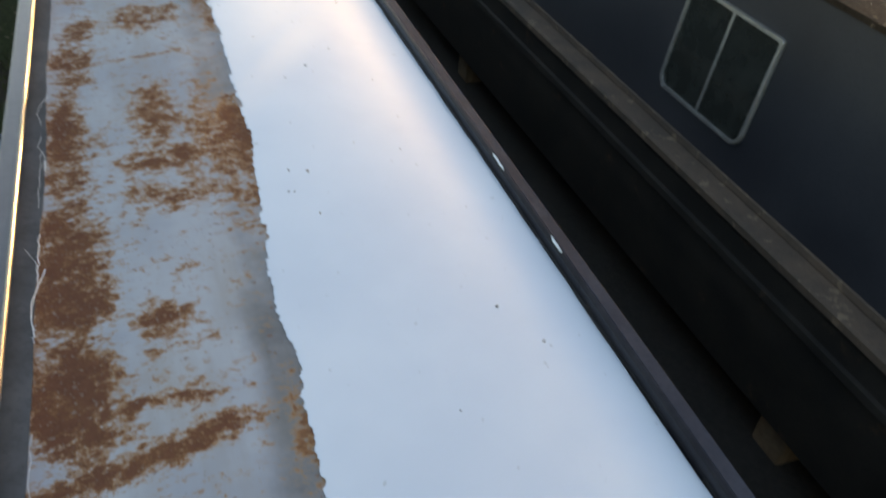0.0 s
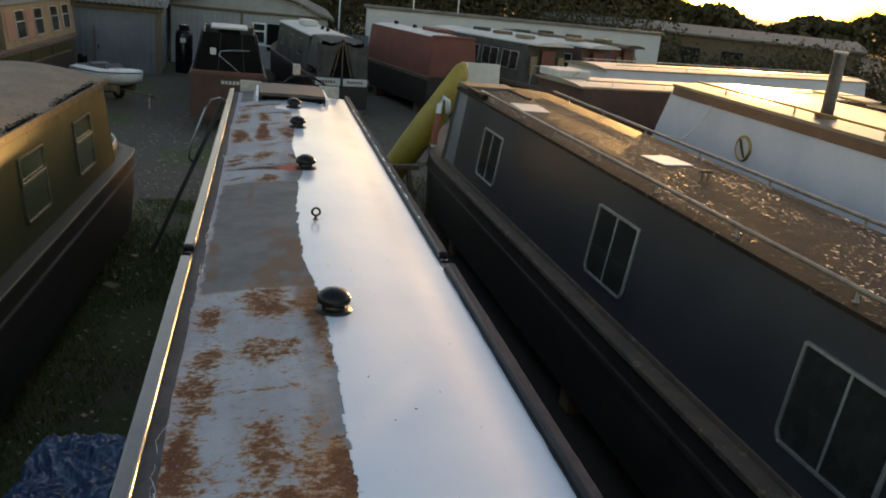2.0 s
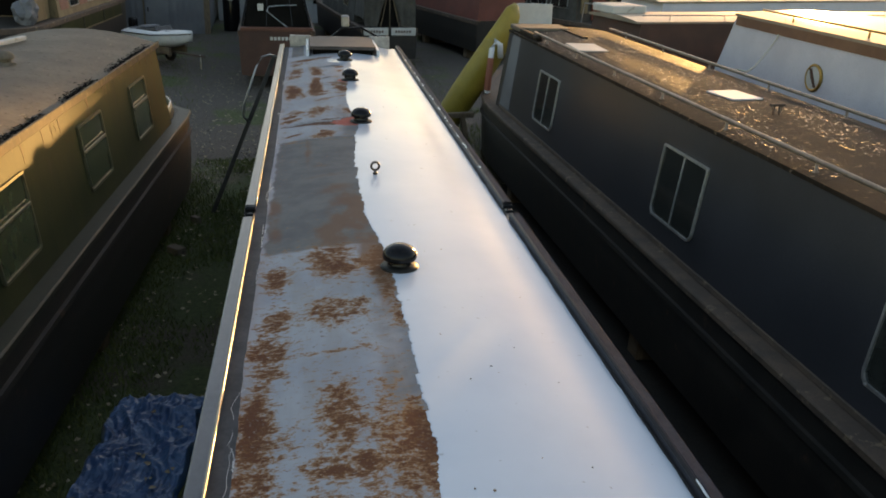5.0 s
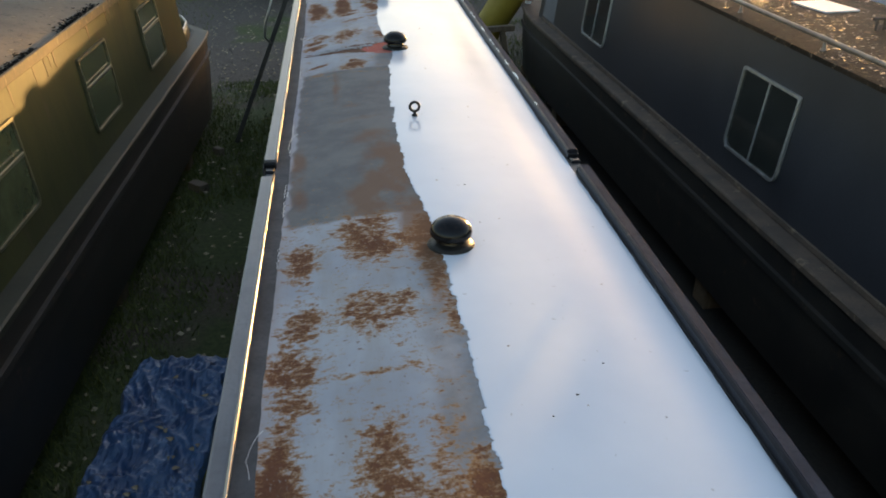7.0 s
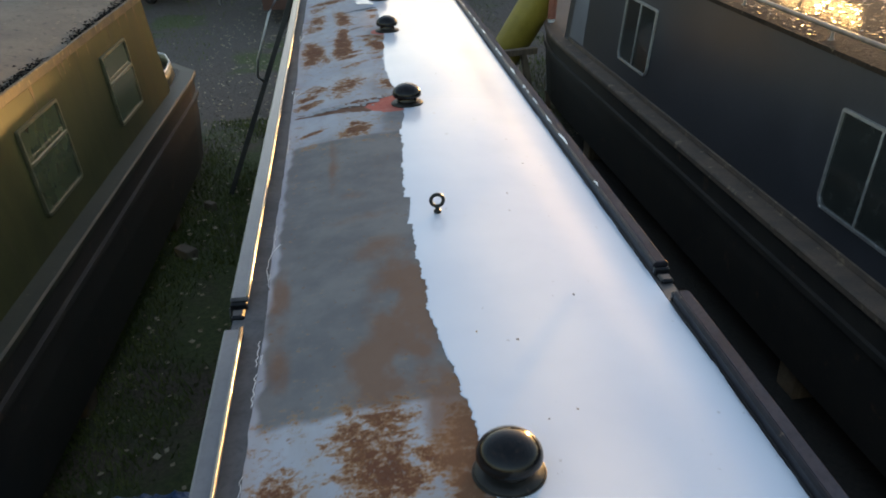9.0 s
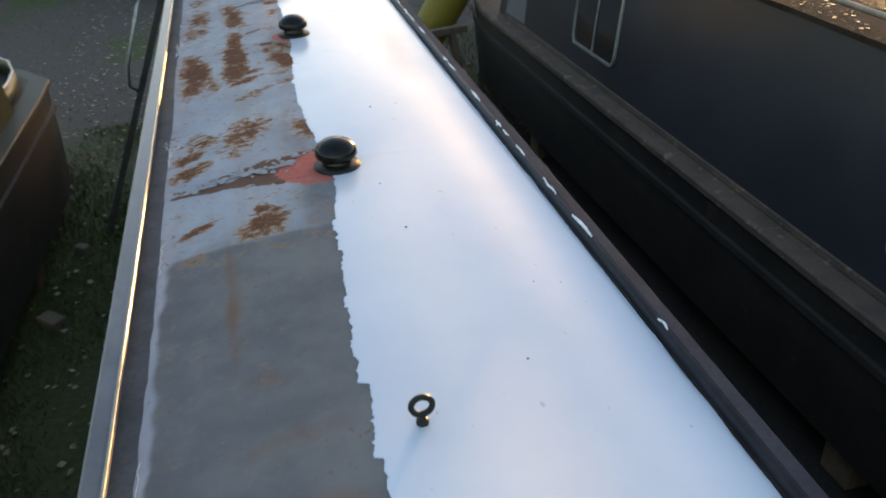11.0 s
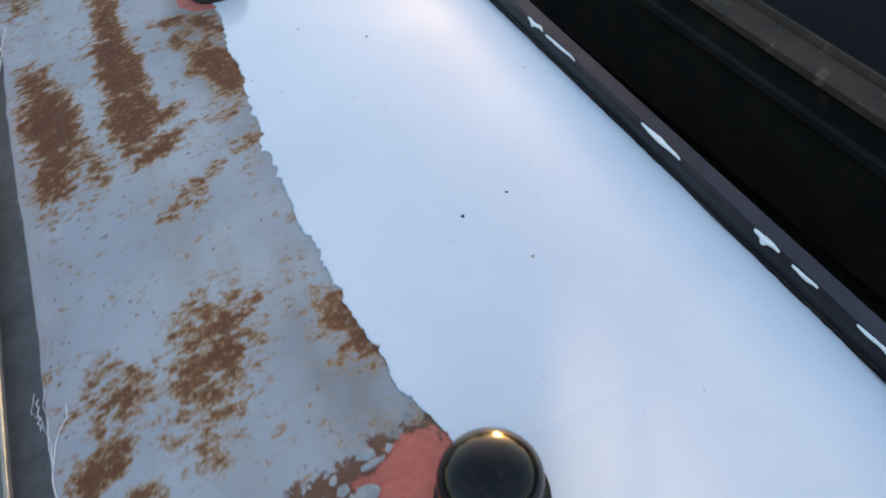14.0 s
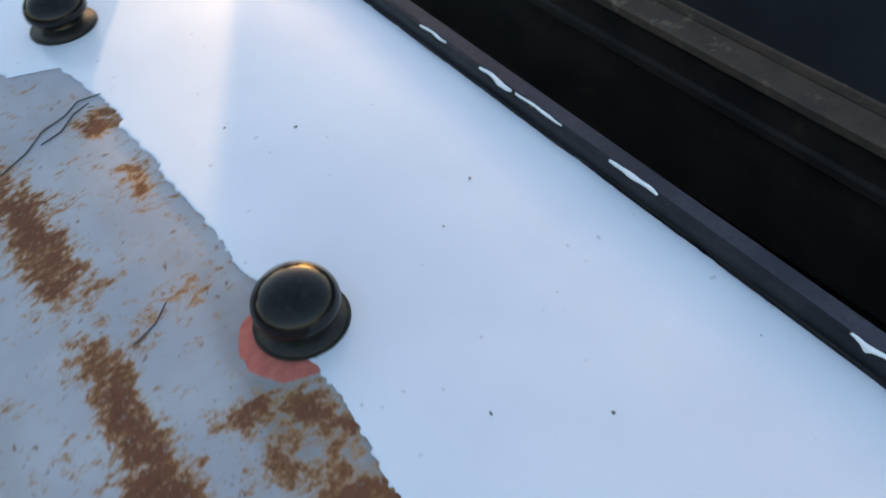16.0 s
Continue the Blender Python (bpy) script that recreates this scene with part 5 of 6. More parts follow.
# row of boats behind, ends turned to the yard
for x, y, ry_, m1, m2, top in ((8.75, 28.0, 24, M_CANVAS, M_PALEROOF, 2.5), (11.0, 29.2, 30, M_MAROON, M_PALEROOF, 2.5), (13.2, 31.8, 38, M_RED, M_CANVAS, 2.45)):
    P = pose(x, y, 0, 0, 0, ry_)
    b = thing("moored_narrowboat", P, "dark narrowboat with open stern deck and cluttered pale roof", "narrowboat", "boats along the far row")
    hull(b, -1.8, 7.5, 1.0, 1.25, 0.3, M_HULLBLACK, 2.5, 0.2, 1.0)
    cabin(b, 0.0, 5.6, 0.92, 0.80, 1.25, top, m1)
    cambered(b, -0.3, 5.6, 0.80, top, 0.10, m2)
    part("cabin_door", box(-0.28, 0.28, -0.06, 0.02, 1.28, 2.3, 0.01), M_RED, b)
    for s in (-1, 1):
        part("side_panel", box(s * 0.6 - 0.14, s * 0.6 + 0.14, -0.04, 0.02, 1.5, 2.1, 0.01), M_BEIGE, b)
    part("stern_rail", tube([(-0.85, -0.2, 1.25), (-0.85, -0.3, 1.85), (-0.8, -1.2, 1.85), (0, -1.5, 1.85), (0.8, -1.2, 1.85), (0.85, -0.3, 1.85), (0.85, -0.2, 1.25)], 0.02, 8), M_STEEL, b)
    side_windows(b, (0.9, 1.95, 3.0, 4.05), -1, 0.85, 0.6, 1.9, 0.92, 0.80, 1.25, top, M_ALU, M_PANE, "slide")
    blocks((0, 5), 1.1, P, 0.3)
    for k in range(3):
        th = thing("roof_box", P @ pose(-0.2 + 0.25 * k, 1.0 + 1.5 * k, top + 0.085, 0, 0, 20 * k), "small box stored on a boat roof", "box", "boxes on boat roofs")
        part("box", box(-0.2, 0.2, -0.3, 0.3, 0, 0.12, 0.02), (M_BEIGE, M_WOOD, M_CANVAS)[k], th)

# beige boat with open front
GB = pose(-7.75, 23.3, 0, 0, 0, -3)
beige = thing("moored_narrowboat", GB, "beige and pink narrowboat with a cluttered open front", "narrowboat")
hull(beige, -1.6, 9, 1.15, 1.42, 0.35, M_HULLBLACK, 2.5, 0.2, 1.2)
cabin(beige, 0.9, 7.4, 1.06, 0.92, 1.42, 2.48, M_BEIGE)
cambered(beige, -0.2, 7.4, 0.93, 2.48, 0.08, M_TANROOF)
part("lower_band", loft([[(1.150, y, 0.95), (1.160, y, 0.95), (1.160, y, 1.36), (1.150, y, 1.36)] for y in (-0.3, 6.4)]), M_GREEN, beige)
k_ = (0.92 - 1.06) / 1.06
for y in (1.45, 3.05):
    part("pink_panel", box(-0.32, 0.32, -0.012, -0.002, -0.36, 0.36, 0.004), M_PINKPANEL, beige, "dusty pink panel", False, Matrix.Translation((0.995, y, 1.94)) @ pose(0, 0, 0, 0, 0, 90) @ pose(0, 0, 0, math.degrees(math.atan(k_)), 0, 0))
side_windows(beige, (2.25, 3.8, 5.3, 6.5), 1, 0.74, 0.72, 1.96, 1.06, 0.92, 1.42, 2.48, M_ALU, M_PANE, "hopper")
part("pale_line", loft([[(1.162, y, 1.33), (1.172, y, 1.33), (1.172, y, 1.37), (1.162, y, 1.37)] for y in (-0.3, 6.4)]), M_BEIGE, beige)
part("pale_line", loft([[(1.158, y, 0.95), (1.168, y, 0.95), (1.168, y, 0.985), (1.158, y, 0.985)] for y in (-0.3, 6.4)]), M_BEIGE, beige)
for y in (0.6, 2.5, 4.4):
    part("panel_post", box(1.155, 1.175, y - 0.03, y + 0.03, 0.96, 1.36, 0.004), M_HULLBLACK, beige)
part("front_opening", box(-0.82, 0.82, 0.86, 0.92, 1.45, 2.35, 0.01), M_DARK, beige)
part("front_post", box(0.78, 0.88, -0.15, -0.05, 1.42, 2.46, 0.01), M_BEIGE, beige)
part("front_post", box(-0.88, -0.78, -0.15, -0.05, 1.42, 2.46, 0.01), M_BEIGE, beige)
part("side_board", box(0.80, 0.84, -0.1, 0.9, 1.42, 2.4, 0.004), M_BEIGE, beige)
blocks((0, 4, 7), 1.2, GB, 0.35)
th = thing("foil_bundle", GB @ pose(0.84, -0.62, 1.44), "crumpled silvery plastic bundle on the foredeck", "bundle")
bm = bmesh.new()
bmesh.ops.create_icosphere(bm, subdivisions=3, radius=0.29)
for v in bm.verts:
    v.co *= 1 + 0.4 * noise.noise(v.co * 6) + 0.15 * noise.noise(v.co * 17)
    v.co.z = v.co.z * 1.1 + 0.27
part("foil_wrap", bm, M_SHEDGREY, th)
rnd = random.Random(5)
for i in range(16):
    th = thing("roof_timber", GB @ pose(rnd.uniform(-0.6, 0.45), rnd.uniform(0.2, 6.5), 2.57, 0, 0, rnd.uniform(60, 120)), "old timber and rubbish piled on the beige boat roof", "timber", "timbers on the roof")
    part("timber", box(-rnd.uniform(0.3, 0.7), 0.5, -0.05, 0.05, 0, rnd.uniform(0.08, 0.2), 0.01), (M_WOOD, M_PALEROOF, M_CANVAS)[i % 3], th)

# white speedboat on its trailer
SK = pose(-4.5, 26.0, 0, 0, 0, -128) @ Matrix.Scale(0.74, 4)
skiff = thing("speedboat", SK, "small white speedboat with a blue-grey deck on a trailer", "boat")
rings = []
for i in range(19):
    u = i / 18
    y = -1.35 + 2.9 * u
    b = max(0, (u - 0.5) / 0.5)
    w = 0.72 * (1 - b ** 2.3 * 0.95)
    g = 1.22 + 0.1 * b
    rings.append([(-w, y, g), (-w * 1.04, y, g - 0.05), (-w * 0.8, y, 0.80 + 0.2 * b), (0, y, 0.66 + 0.4 * b ** 2), (w * 0.8, y, 0.80 + 0.2 * b), (w * 1.04, y, g - 0.05), (w, y, g), (w * 0.6, y, g + 0.05), (0, y, g + 0.07), (-w * 0.6, y, g + 0.05)])
part("hull", loft(rings), M_WHITE, skiff, "", True)
part("cockpit", box(-0.42, 0.42, -0.9, 0.1, 1.27, 1.31, 0.02), M_CANVAS, skiff)
part("windscreen", loft([[(-0.45, 0.2, 1.27), (-0.38, 0.05, 1.45), (-0.38, 0.03, 1.45), (-0.45, 0.18, 1.27)], [(0.45, 0.2, 1.27), (0.38, 0.05, 1.45), (0.38, 0.03, 1.45), (0.45, 0.18, 1.27)]]), M_PANE, skiff)
part("seat", box(-0.38, 0.38, -0.75, -0.45, 1.30, 1.42, 0.04), M_SHEDGREY, skiff)
for x0, x1, y0, y1 in ((-0.5, -0.06, -1.2, -0.98), (0.06, 0.5, -1.2, -0.98), (-0.34, 0.34, 0.38, 0.9)):
    xm, ym, rx_, ry_2 = (x0 + x1) / 2, (y0 + y1) / 2, (x1 - x0) / 2, (y1 - y0) / 2
    part("deck_moulding", tube([(xm + rx_ * math.cos(a), ym + ry_2 * math.sin(a), 1.30) for a in [2 * math.pi * k / 16 for k in range(17)]], 0.022, 6), M_SHEDGREY, skiff)
part("rubbing_strip", tube([(r[5][0], r[5][1], r[5][2]) for r in rings], 0.025, 6), M_CANVAS, skiff)
part("rubbing_strip", tube([(r[1][0], r[1][1], r[1][2]) for r in rings], 0.025, 6), M_CANVAS, skiff)
part("outboard", box(-0.14, 0.14, -1.66, -1.34, 1.0, 1.62, 0.06), M_BLACK, skiff)
trailer = thing("boat_trailer", SK, "rusty steel boat trailer with two tyres", "trailer")
part("drawbar", tube([(0, -1.2, 0.55), (0, 2.1, 0.5)], 0.04, 8), M_RUSTSTRIP, trailer)
part("axle", tube([(-0.75, -0.5, 0.3), (0.75, -0.5, 0.3)], 0.035, 8), M_RUSTSTRIP, trailer)
for s in (-1, 1):
    part("bunk", box(s * 0.4 - 0.05, s * 0.4 + 0.05, -1.2, 0.8, 0.5, 0.76, 0.01), M_WOOD, trailer)
    w = part("tyre", torus(0.21, 0.085, 24, 8, Matrix.Translation((s * 0.8, -0.5, 0.295)) @ pose(0, 0, 0, 0, 90, 0)), M_TYRE, trailer, "", True)
    part("rim", lathe([(0.14, -0.05), (0.14, 0.05), (0.03, 0.06)], 18), M_STEEL, w, "", False, Matrix.Translation((s * 0.8, -0.5, 0.295)) @ pose(0, 0, 0, 0, 90, 0))
part("jockey_leg", tube([(0, 1.9, 0), (0, 1.9, 0.55)], 0.03, 8), M_STEEL, trailer)


# ---- sheds, wall, trees and flags at the yard's end ----
def corrugated(x0, x1, f, pitch=0.15, amp=0.025, n_per=4):
    """A corrugated sheet between x0 and x1; f(u, v) -> point, u along the ribs' count, v down the sheet."""
    n = int((x1 - x0) / pitch * n_per)
    bm = bmesh.new()
    rows = []
    for v in (0.0, 1.0):
        rows.append([bm.verts.new(f(x0 + (x1 - x0) * i / n, v, amp * math.sin(2 * math.pi * i / n_per))) for i in range(n + 1)])
    back = [[bm.verts.new((w.co.x, w.co.y + 0.03, w.co.z - 0.02)) for w in r] for r in rows]
    for i in range(n):
        bm.faces.new((rows[0][i], rows[0][i + 1], rows[1][i + 1], rows[1][i]))
        bm.faces.new((back[0][i + 1], back[0][i], back[1][i], back[1][i + 1]))
    return bm


shed = thing("shed", pose(0, 33.0, 0, 0, 0, 3), "grey corrugated lean-to shed with cement sheet roof", "shed")
part("wall", corrugated(-16, -4.0, lambda x, v, a: (x, -a * 0.5, 2.15 * (1 - v)), 0.2, 0.02), M_SHEDGREY, shed)
part("wall", box(-4.03, -3.97, 0.04, 6.5, 0, 2.5), M_SHEDGREY, shed)
part("corner_post", box(-4.12, -3.92, -0.06, 0.06, 0, 2.2, 0.01), M_WOOD, shed)
part("roof", corrugated(-16.2, -3.7, lambda x, v, a: (x, 1.7 - 2.1 * v, 2.75 - 0.42 * v + a), 0.18, 0.03), M_SHEDROOF, shed, "weathered cement sheet roof")
part("fascia", box(-16, -3.85, -0.12, -0.06, 2.12, 2.3, 0.01), M_WOOD, shed)
part("upper_wall", corrugated(-16, -3.98, lambda x, v, a: (x, 1.75 - a * 0.5, 3.6 - 0.9 * v + min(0, (-8.6 - abs(x + 8.6) + 8.6) * 0.0)), 0.2, 0.02), M_SHEDGREY, shed)
part("upper_roof", loft([[(-16.2, 1.5, 3.62), (-3.7, 1.5, 3.62), (-3.7, 1.5, 3.70), (-16.2, 1.5, 3.70)], [(-16.2, 8, 4.9), (-3.7, 8, 4.9), (-3.7, 8, 5.0), (-16.2, 8, 5.0)]]), M_SHEDROOF, shed)
door = part("door", box(-6.1, -5.3, -0.075, -0.035, 0.05, 1.5, 0.01), M_SHEDGREY, shed)
part("door_frame", loft([[(-6.16, -0.08, 0.05), (-6.12, -0.08, 0.05), (-6.12, -0.03, 0.05), (-6.16, -0.03, 0.05)], [(-6.16, -0.08, 1.54), (-6.12, -0.08, 1.54), (-6.12, -0.03, 1.54), (-6.16, -0.03, 1.54)]]), M_WOOD, door)
part("door_handle", box(-6.02, -5.98, -0.10, -0.074, 0.75, 0.9, 0.005), M_BLACK, door)

gable = thing("shed", pose(-0.95, 37.0, 0, 0, 0, -2), "pale boarded gabled shed with a white window", "shed")
part("wall", corrugated(-3.1, 3.1, lambda x, v, a: (x, -a * 0.3, 2.25 * (1 - v)), 0.2, 0.012), M_SHEDWHITE, gable)
part("gable_end", loft([[(-3.1, -0.03, 2.27), (3.1, -0.03, 2.27), (1.6, -0.03, 2.78), (0, -0.03, 3.05), (-1.6, -0.03, 2.78)], [(-3.1, 0.04, 2.27), (3.1, 0.04, 2.27), (1.6, 0.04, 2.78), (0, 0.04, 3.05), (-1.6, 0.04, 2.78)]]), M_SHEDWHITE, gable)
arc = [(-3.35, 2.15), (-1.65, 2.82), (0, 3.10), (1.65, 2.82), (3.35, 2.15)]
part("roof", loft([[(x, y, z) for x, z in arc] + [(x, y, z + 0.09) for x, z in arc[::-1]] for y in (-0.3, 9.0)]), M_SHEDROOF, gable)
part("tie_beam", box(-3.1, 3.1, -0.09, -0.03, 2.18, 2.28, 0.01), M_WOOD, gable)
wn_ = part("window", frame_ring(0.55, 0.85, 0.01, 0.06, 0.06), M_WHITE, gable, "white-painted window", False, pose(0.35, -0.05, 1.42))
part("pane", plate(0.5, 0.8, 0.01, 0.0), M_PANE, wn_)
part("glazing_bar", box(-0.22, 0.22, -0.06, -0.01, 0.06, 0.12, 0.005), M_WHITE, wn_)
part("doorway", box(0.68, 1.8, -0.04, 0.01, 0.75, 1.82), M_DARK, gable)
part("window_sill", box(0.0, 1.2, -0.12, -0.02, 0.93, 0.98, 0.005), M_WHITE, gable)
for x in (-0.35, 2.3):
    part("batten", box(x - 0.04, x + 0.04, -0.06, -0.01, 0, 2.2, 0.005), M_WOOD, gable)
tank = thing("water_tank", pose(-3.25, 33.8, 0), "black plastic water tank with a pale label", "tank")
part("body", lathe([(0.30, 0), (0.31, 0.1), (0.31, 1.4), (0.27, 1.5), (0.18, 1.55)], 24), M_BLACK, tank, "", True)
part("lid", lathe([(0.19, 1.55), (0.19, 1.72), (0.05, 1.75)], 20), M_BLACK, tank)
part("label", box(-0.1, 0.08, -0.325, -0.295, 1.12, 1.28, 0.004), M_PALEROOF, tank)

wall = thing("wall_far", pose(4.1, 40.0, 0, 0, 0, 1), "long low white-painted wall with a dark coping", "wall", "", "structure")
part("wall_face", box(0, 14.5, 0, 0.3, 0, 2.72), M_WALLWHITE, wall)
part("coping", box(-0.1, 14.6, -0.1, 0.5, 2.724, 2.86, 0.02), M_SHEDROOF, wall)
fence = thing("fence", pose(2.3, 38.5, 0), "grey slatted fence beside the shed", "fence")
for i in range(9):
    part("slat", box(0.2 * i, 0.2 * i + 0.17, 0, 0.03, 0, 1.6, 0.005), M_SHEDGREY, fence)
part("fence_rail", box(0, 1.8, 0.034, 0.08, 1.1, 1.2), M_WOOD, fence)

# far long buildings towards the sun
for x, y, w, h, rz in ((24, 47, 18, 3.0, 28),):
    b = thing("boat_shed", pose(x, y, 0, 0, 0, -rz), "long low timber building beyond the boats", "building", "far buildings")
    part("wall", box(-w / 2, w / 2, 0, 4, 0, h - 0.3), M_WOOD, b)
    part("roof", loft([[(-w / 2 - 0.3, -0.3, h - 0.32), (w / 2 + 0.3, -0.3, h - 0.32), (w / 2 + 0.3, -0.3, h - 0.2), (-w / 2 - 0.3, -0.3, h - 0.2)], [(-w / 2 - 0.3, 4.3, h + 0.1), (w / 2 + 0.3, 4.3, h + 0.1), (w / 2 + 0.3, 4.3, h + 0.22), (-w / 2 - 0.3, 4.3, h + 0.22)]]), M_SHEDROOF, b)
    for i in range(5):
        part("window", box(-w / 2 + 1 + i * 2.4, -w / 2 + 2.2 + i * 2.4, -0.04, 0.02, 1.0, 2.0, 0.01), M_PANE, b)
for x, y, rz, m1 in ((14.5, 24.5, -72, M_WHITEBOAT), (11.5, 13, 3, M_MAROON)):
    P = pose(x, y, 0, 0, 0, rz)
    b = thing("moored_narrowboat", P, "far narrowboat with a shiny roof against the light", "narrowboat", "boats against the sun")
    hull(b, -8, 6, 1.0, 1.25, 0.3, M_HULLBLACK, 2.5, 0.2, 1.0)
    cabin(b, -7, 4, 0.92, 0.80, 1.25, 2.4, m1)
    cambered(b, -7, 4, 0.80, 2.4, 0.07, M_GLOSSROOF)
    tube_rail(b, 0.7, -6.5, 3.6, 2.5, M_STEEL, 6, 0.014, 2.42)
    tube_rail(b, -0.7, -6.5, 3.6, 2.5, M_STEEL, 6, 0.014, 2.42)
    side_windows(b, (-5, -3, -1, 1), -1, 0.7, 0.5, 1.9, 0.92, 0.80, 1.25, 2.4, M_ALU, M_PANE, "slide")
    blocks((-6, 0, 4), 1.1, P, 0.3)

# flags on poles
for i, (x, y, m1) in enumerate(((1.3, 44, M_FLAGBLUE), (3.2, 44, M_FLAGRED), (7.2, 46, M_FLAGRED), (9.6, 46, M_FLAGBLUE))):
    f = thing("flagpole", pose(x, y, 0), "white flagpole with a small drooping flag", "flagpole", "flags by the entrance")
    part("pole", tube([(0, 0, 0), (0, 0, 5.6)], 0.035, 8), M_WHITE, f)
    rings = [[(0.04 + 0.5 * u, 0.06 * math.sin(u * 7 + i), 5.3 - 0.35 * u - v * 0.75) for v in (0, 0.25, 0.5, 0.75, 1)] for u in [k / 8 for k in range(9)]]
    part("flag", loft(rings, close=False), m1, f)

# cars parked beyond the wall
for x, y, c in ((9.0, 52, M_STEEL), (12.0, 53, M_WHITE)):
    car = thing("car", pose(x, y, 0.9, 0, 0, 80), "parked car glimpsed beyond the white wall", "car", "cars beyond the wall")
    prof = [(-2.0, 0.35), (-2.05, 0.75), (-1.5, 0.95), (-0.9, 1.4), (0.7, 1.42), (1.25, 0.98), (2.0, 0.85), (2.1, 0.4)]
    part("body", loft([[(s * (0.82 if z < 1 else 0.7), yy, z) for yy, z in prof] for s in (-1, 1)]), c, car)
    part("glass", loft([[(s * 0.78, yy, z) for yy, z in ((-1.3, 1.0), (-0.85, 1.36), (0.65, 1.38), (1.1, 1.0))] for s in (-1, 1)]), M_PANE, car)
    for sx in (-1, 1):
        for yy in (-1.3, 1.3):
            part("wheel", torus(0.22, 0.09, 16, 6, Matrix.Translation((sx * 0.8, yy, 0.31)) @ pose(0, 0, 0, 0, 90, 0)), M_TYRE, car)
    st = thing("parking_bank", pose(x, y, 0), "earth bank under a parked car beyond the wall", "bank", "", "structure")
    part("bank", box(-2.6, 2.6, -2.4, 2.4, -0.2, 0.9, 0.2), M_GROUND, st)


def tree(x, y, h, spread, seed, leaves=2600, low=0.25):
    rnd = random.Random(seed)
    tr = thing("tree", pose(x, y, 0, 0, 0, rnd.uniform(0, 360)), "broad autumn tree with olive and golden leaves", "tree", "trees behind the yard")
    bm = bmesh.new()
    tube([(0, 0, -0.2), (0.05, 0.03, h * 0.25), (0.1, -0.05, h * 0.5), (0.0, 0.1, h * 0.85)], 0.05 * h ** 0.8, 8, bm)
    tips = []
    for i in range(11):
        a, z = rnd.uniform(0, 6.3), h * rnd.uniform(low, 0.75)
        L = spread * rnd.uniform(0.6, 1.0)
        tip = Vector((L * math.cos(a), L * math.sin(a), z + h * rnd.uniform(0.05, 0.22)))
        tube([(0.05, 0, z), tuple(Vector((0.05, 0, z)).lerp(tip, 0.5) + Vector((0, 0, -0.1))), tuple(tip)], 0.07, 5, bm)
        tips += [tip, Vector((0, 0, z)).lerp(tip, 0.6)]
    tips.append(Vector((0, 0.1, h * 0.9)))
    part("trunk", bm, M_BARK, tr)
    vs, fs = [], []
    for i in range(leaves):
        c = rnd.choice(tips)
        p = c + Vector((rnd.gauss(0, 0.22 * spread), rnd.gauss(0, 0.22 * spread), rnd.gauss(0, 0.08 * h)))
        s = rnd.uniform(0.16, 0.36)
        ax, bx = Vector((rnd.gauss(0, 1), rnd.gauss(0, 1), rnd.gauss(0, 1))).normalized(), Vector((rnd.gauss(0, 1), rnd.gauss(0, 1), rnd.gauss(0, 1))).normalized()
        k = len(vs)
        vs += [p - ax * s, p + bx * s * 0.6, p + ax * s, p - bx * s * 0.6]
        fs.append((k, k + 1, k + 2, k + 3))
    me = bpy.data.meshes.new("crown")
    me.from_pydata([tuple(v) for v in vs], [], fs)
    me.materials.append(M_LEAF)
    cr = new("crown", me)
    cr.parent = tr
    return tr


rnd = random.Random(21)
for i, a in enumerate((-24, -19, -15, -11, -7, -3.5, 0, 3.5, 7, 10.5, 14, 17.5, 20.5, 23.0, 41, 46, 51)):
    dist = rnd.uniform(56, 70)
    tree(dist * math.sin(radians(a)), dist * math.cos(radians(a)), rnd.uniform(8, 12), rnd.uniform(3.4, 4.6) if a < 20 else 2.6, i, 7000, 0.06)

# hedge along the far edge of the yard
bm = bmesh.new()
vs, fs = [], []
rnd = random.Random(3)
for i in range(90000):
    a = radians(rnd.uniform(-30, 62))
    rr = 51 + rnd.gauss(0, 1.2) + 3 * math.sin(a * 9)
    p = Vector((rr * math.sin(a), rr * math.cos(a), abs(rnd.gauss(0, 1)) * (1.9 + 0.5 * math.sin(a * 23)) * (0.55 if 0.46 < a < 0.66 else 1)))
    s = rnd.uniform(0.06, 0.16)
    ax, bx = Vector((rnd.gauss(0, 1), rnd.gauss(0, 1), rnd.gauss(0, 1))).normalized(), Vector((rnd.gauss(0, 1), rnd.gauss(0, 1), rnd.gauss(0, 1))).normalized()
    k = len(vs)
    vs += [p - ax * s, p + bx * s * 0.6, p + ax * s, p - bx * s * 0.6]
    fs.append((k, k + 1, k + 2, k + 3))
me = bpy.data.meshes.new("hedge")
me.from_pydata([tuple(v) for v in vs], [], fs)
me.materials.append(M_LEAF)
bm.free()
tagged(new("hedge", me), "rough dark hedge of autumn scrub round the yard", "hedge", "", "stuff")

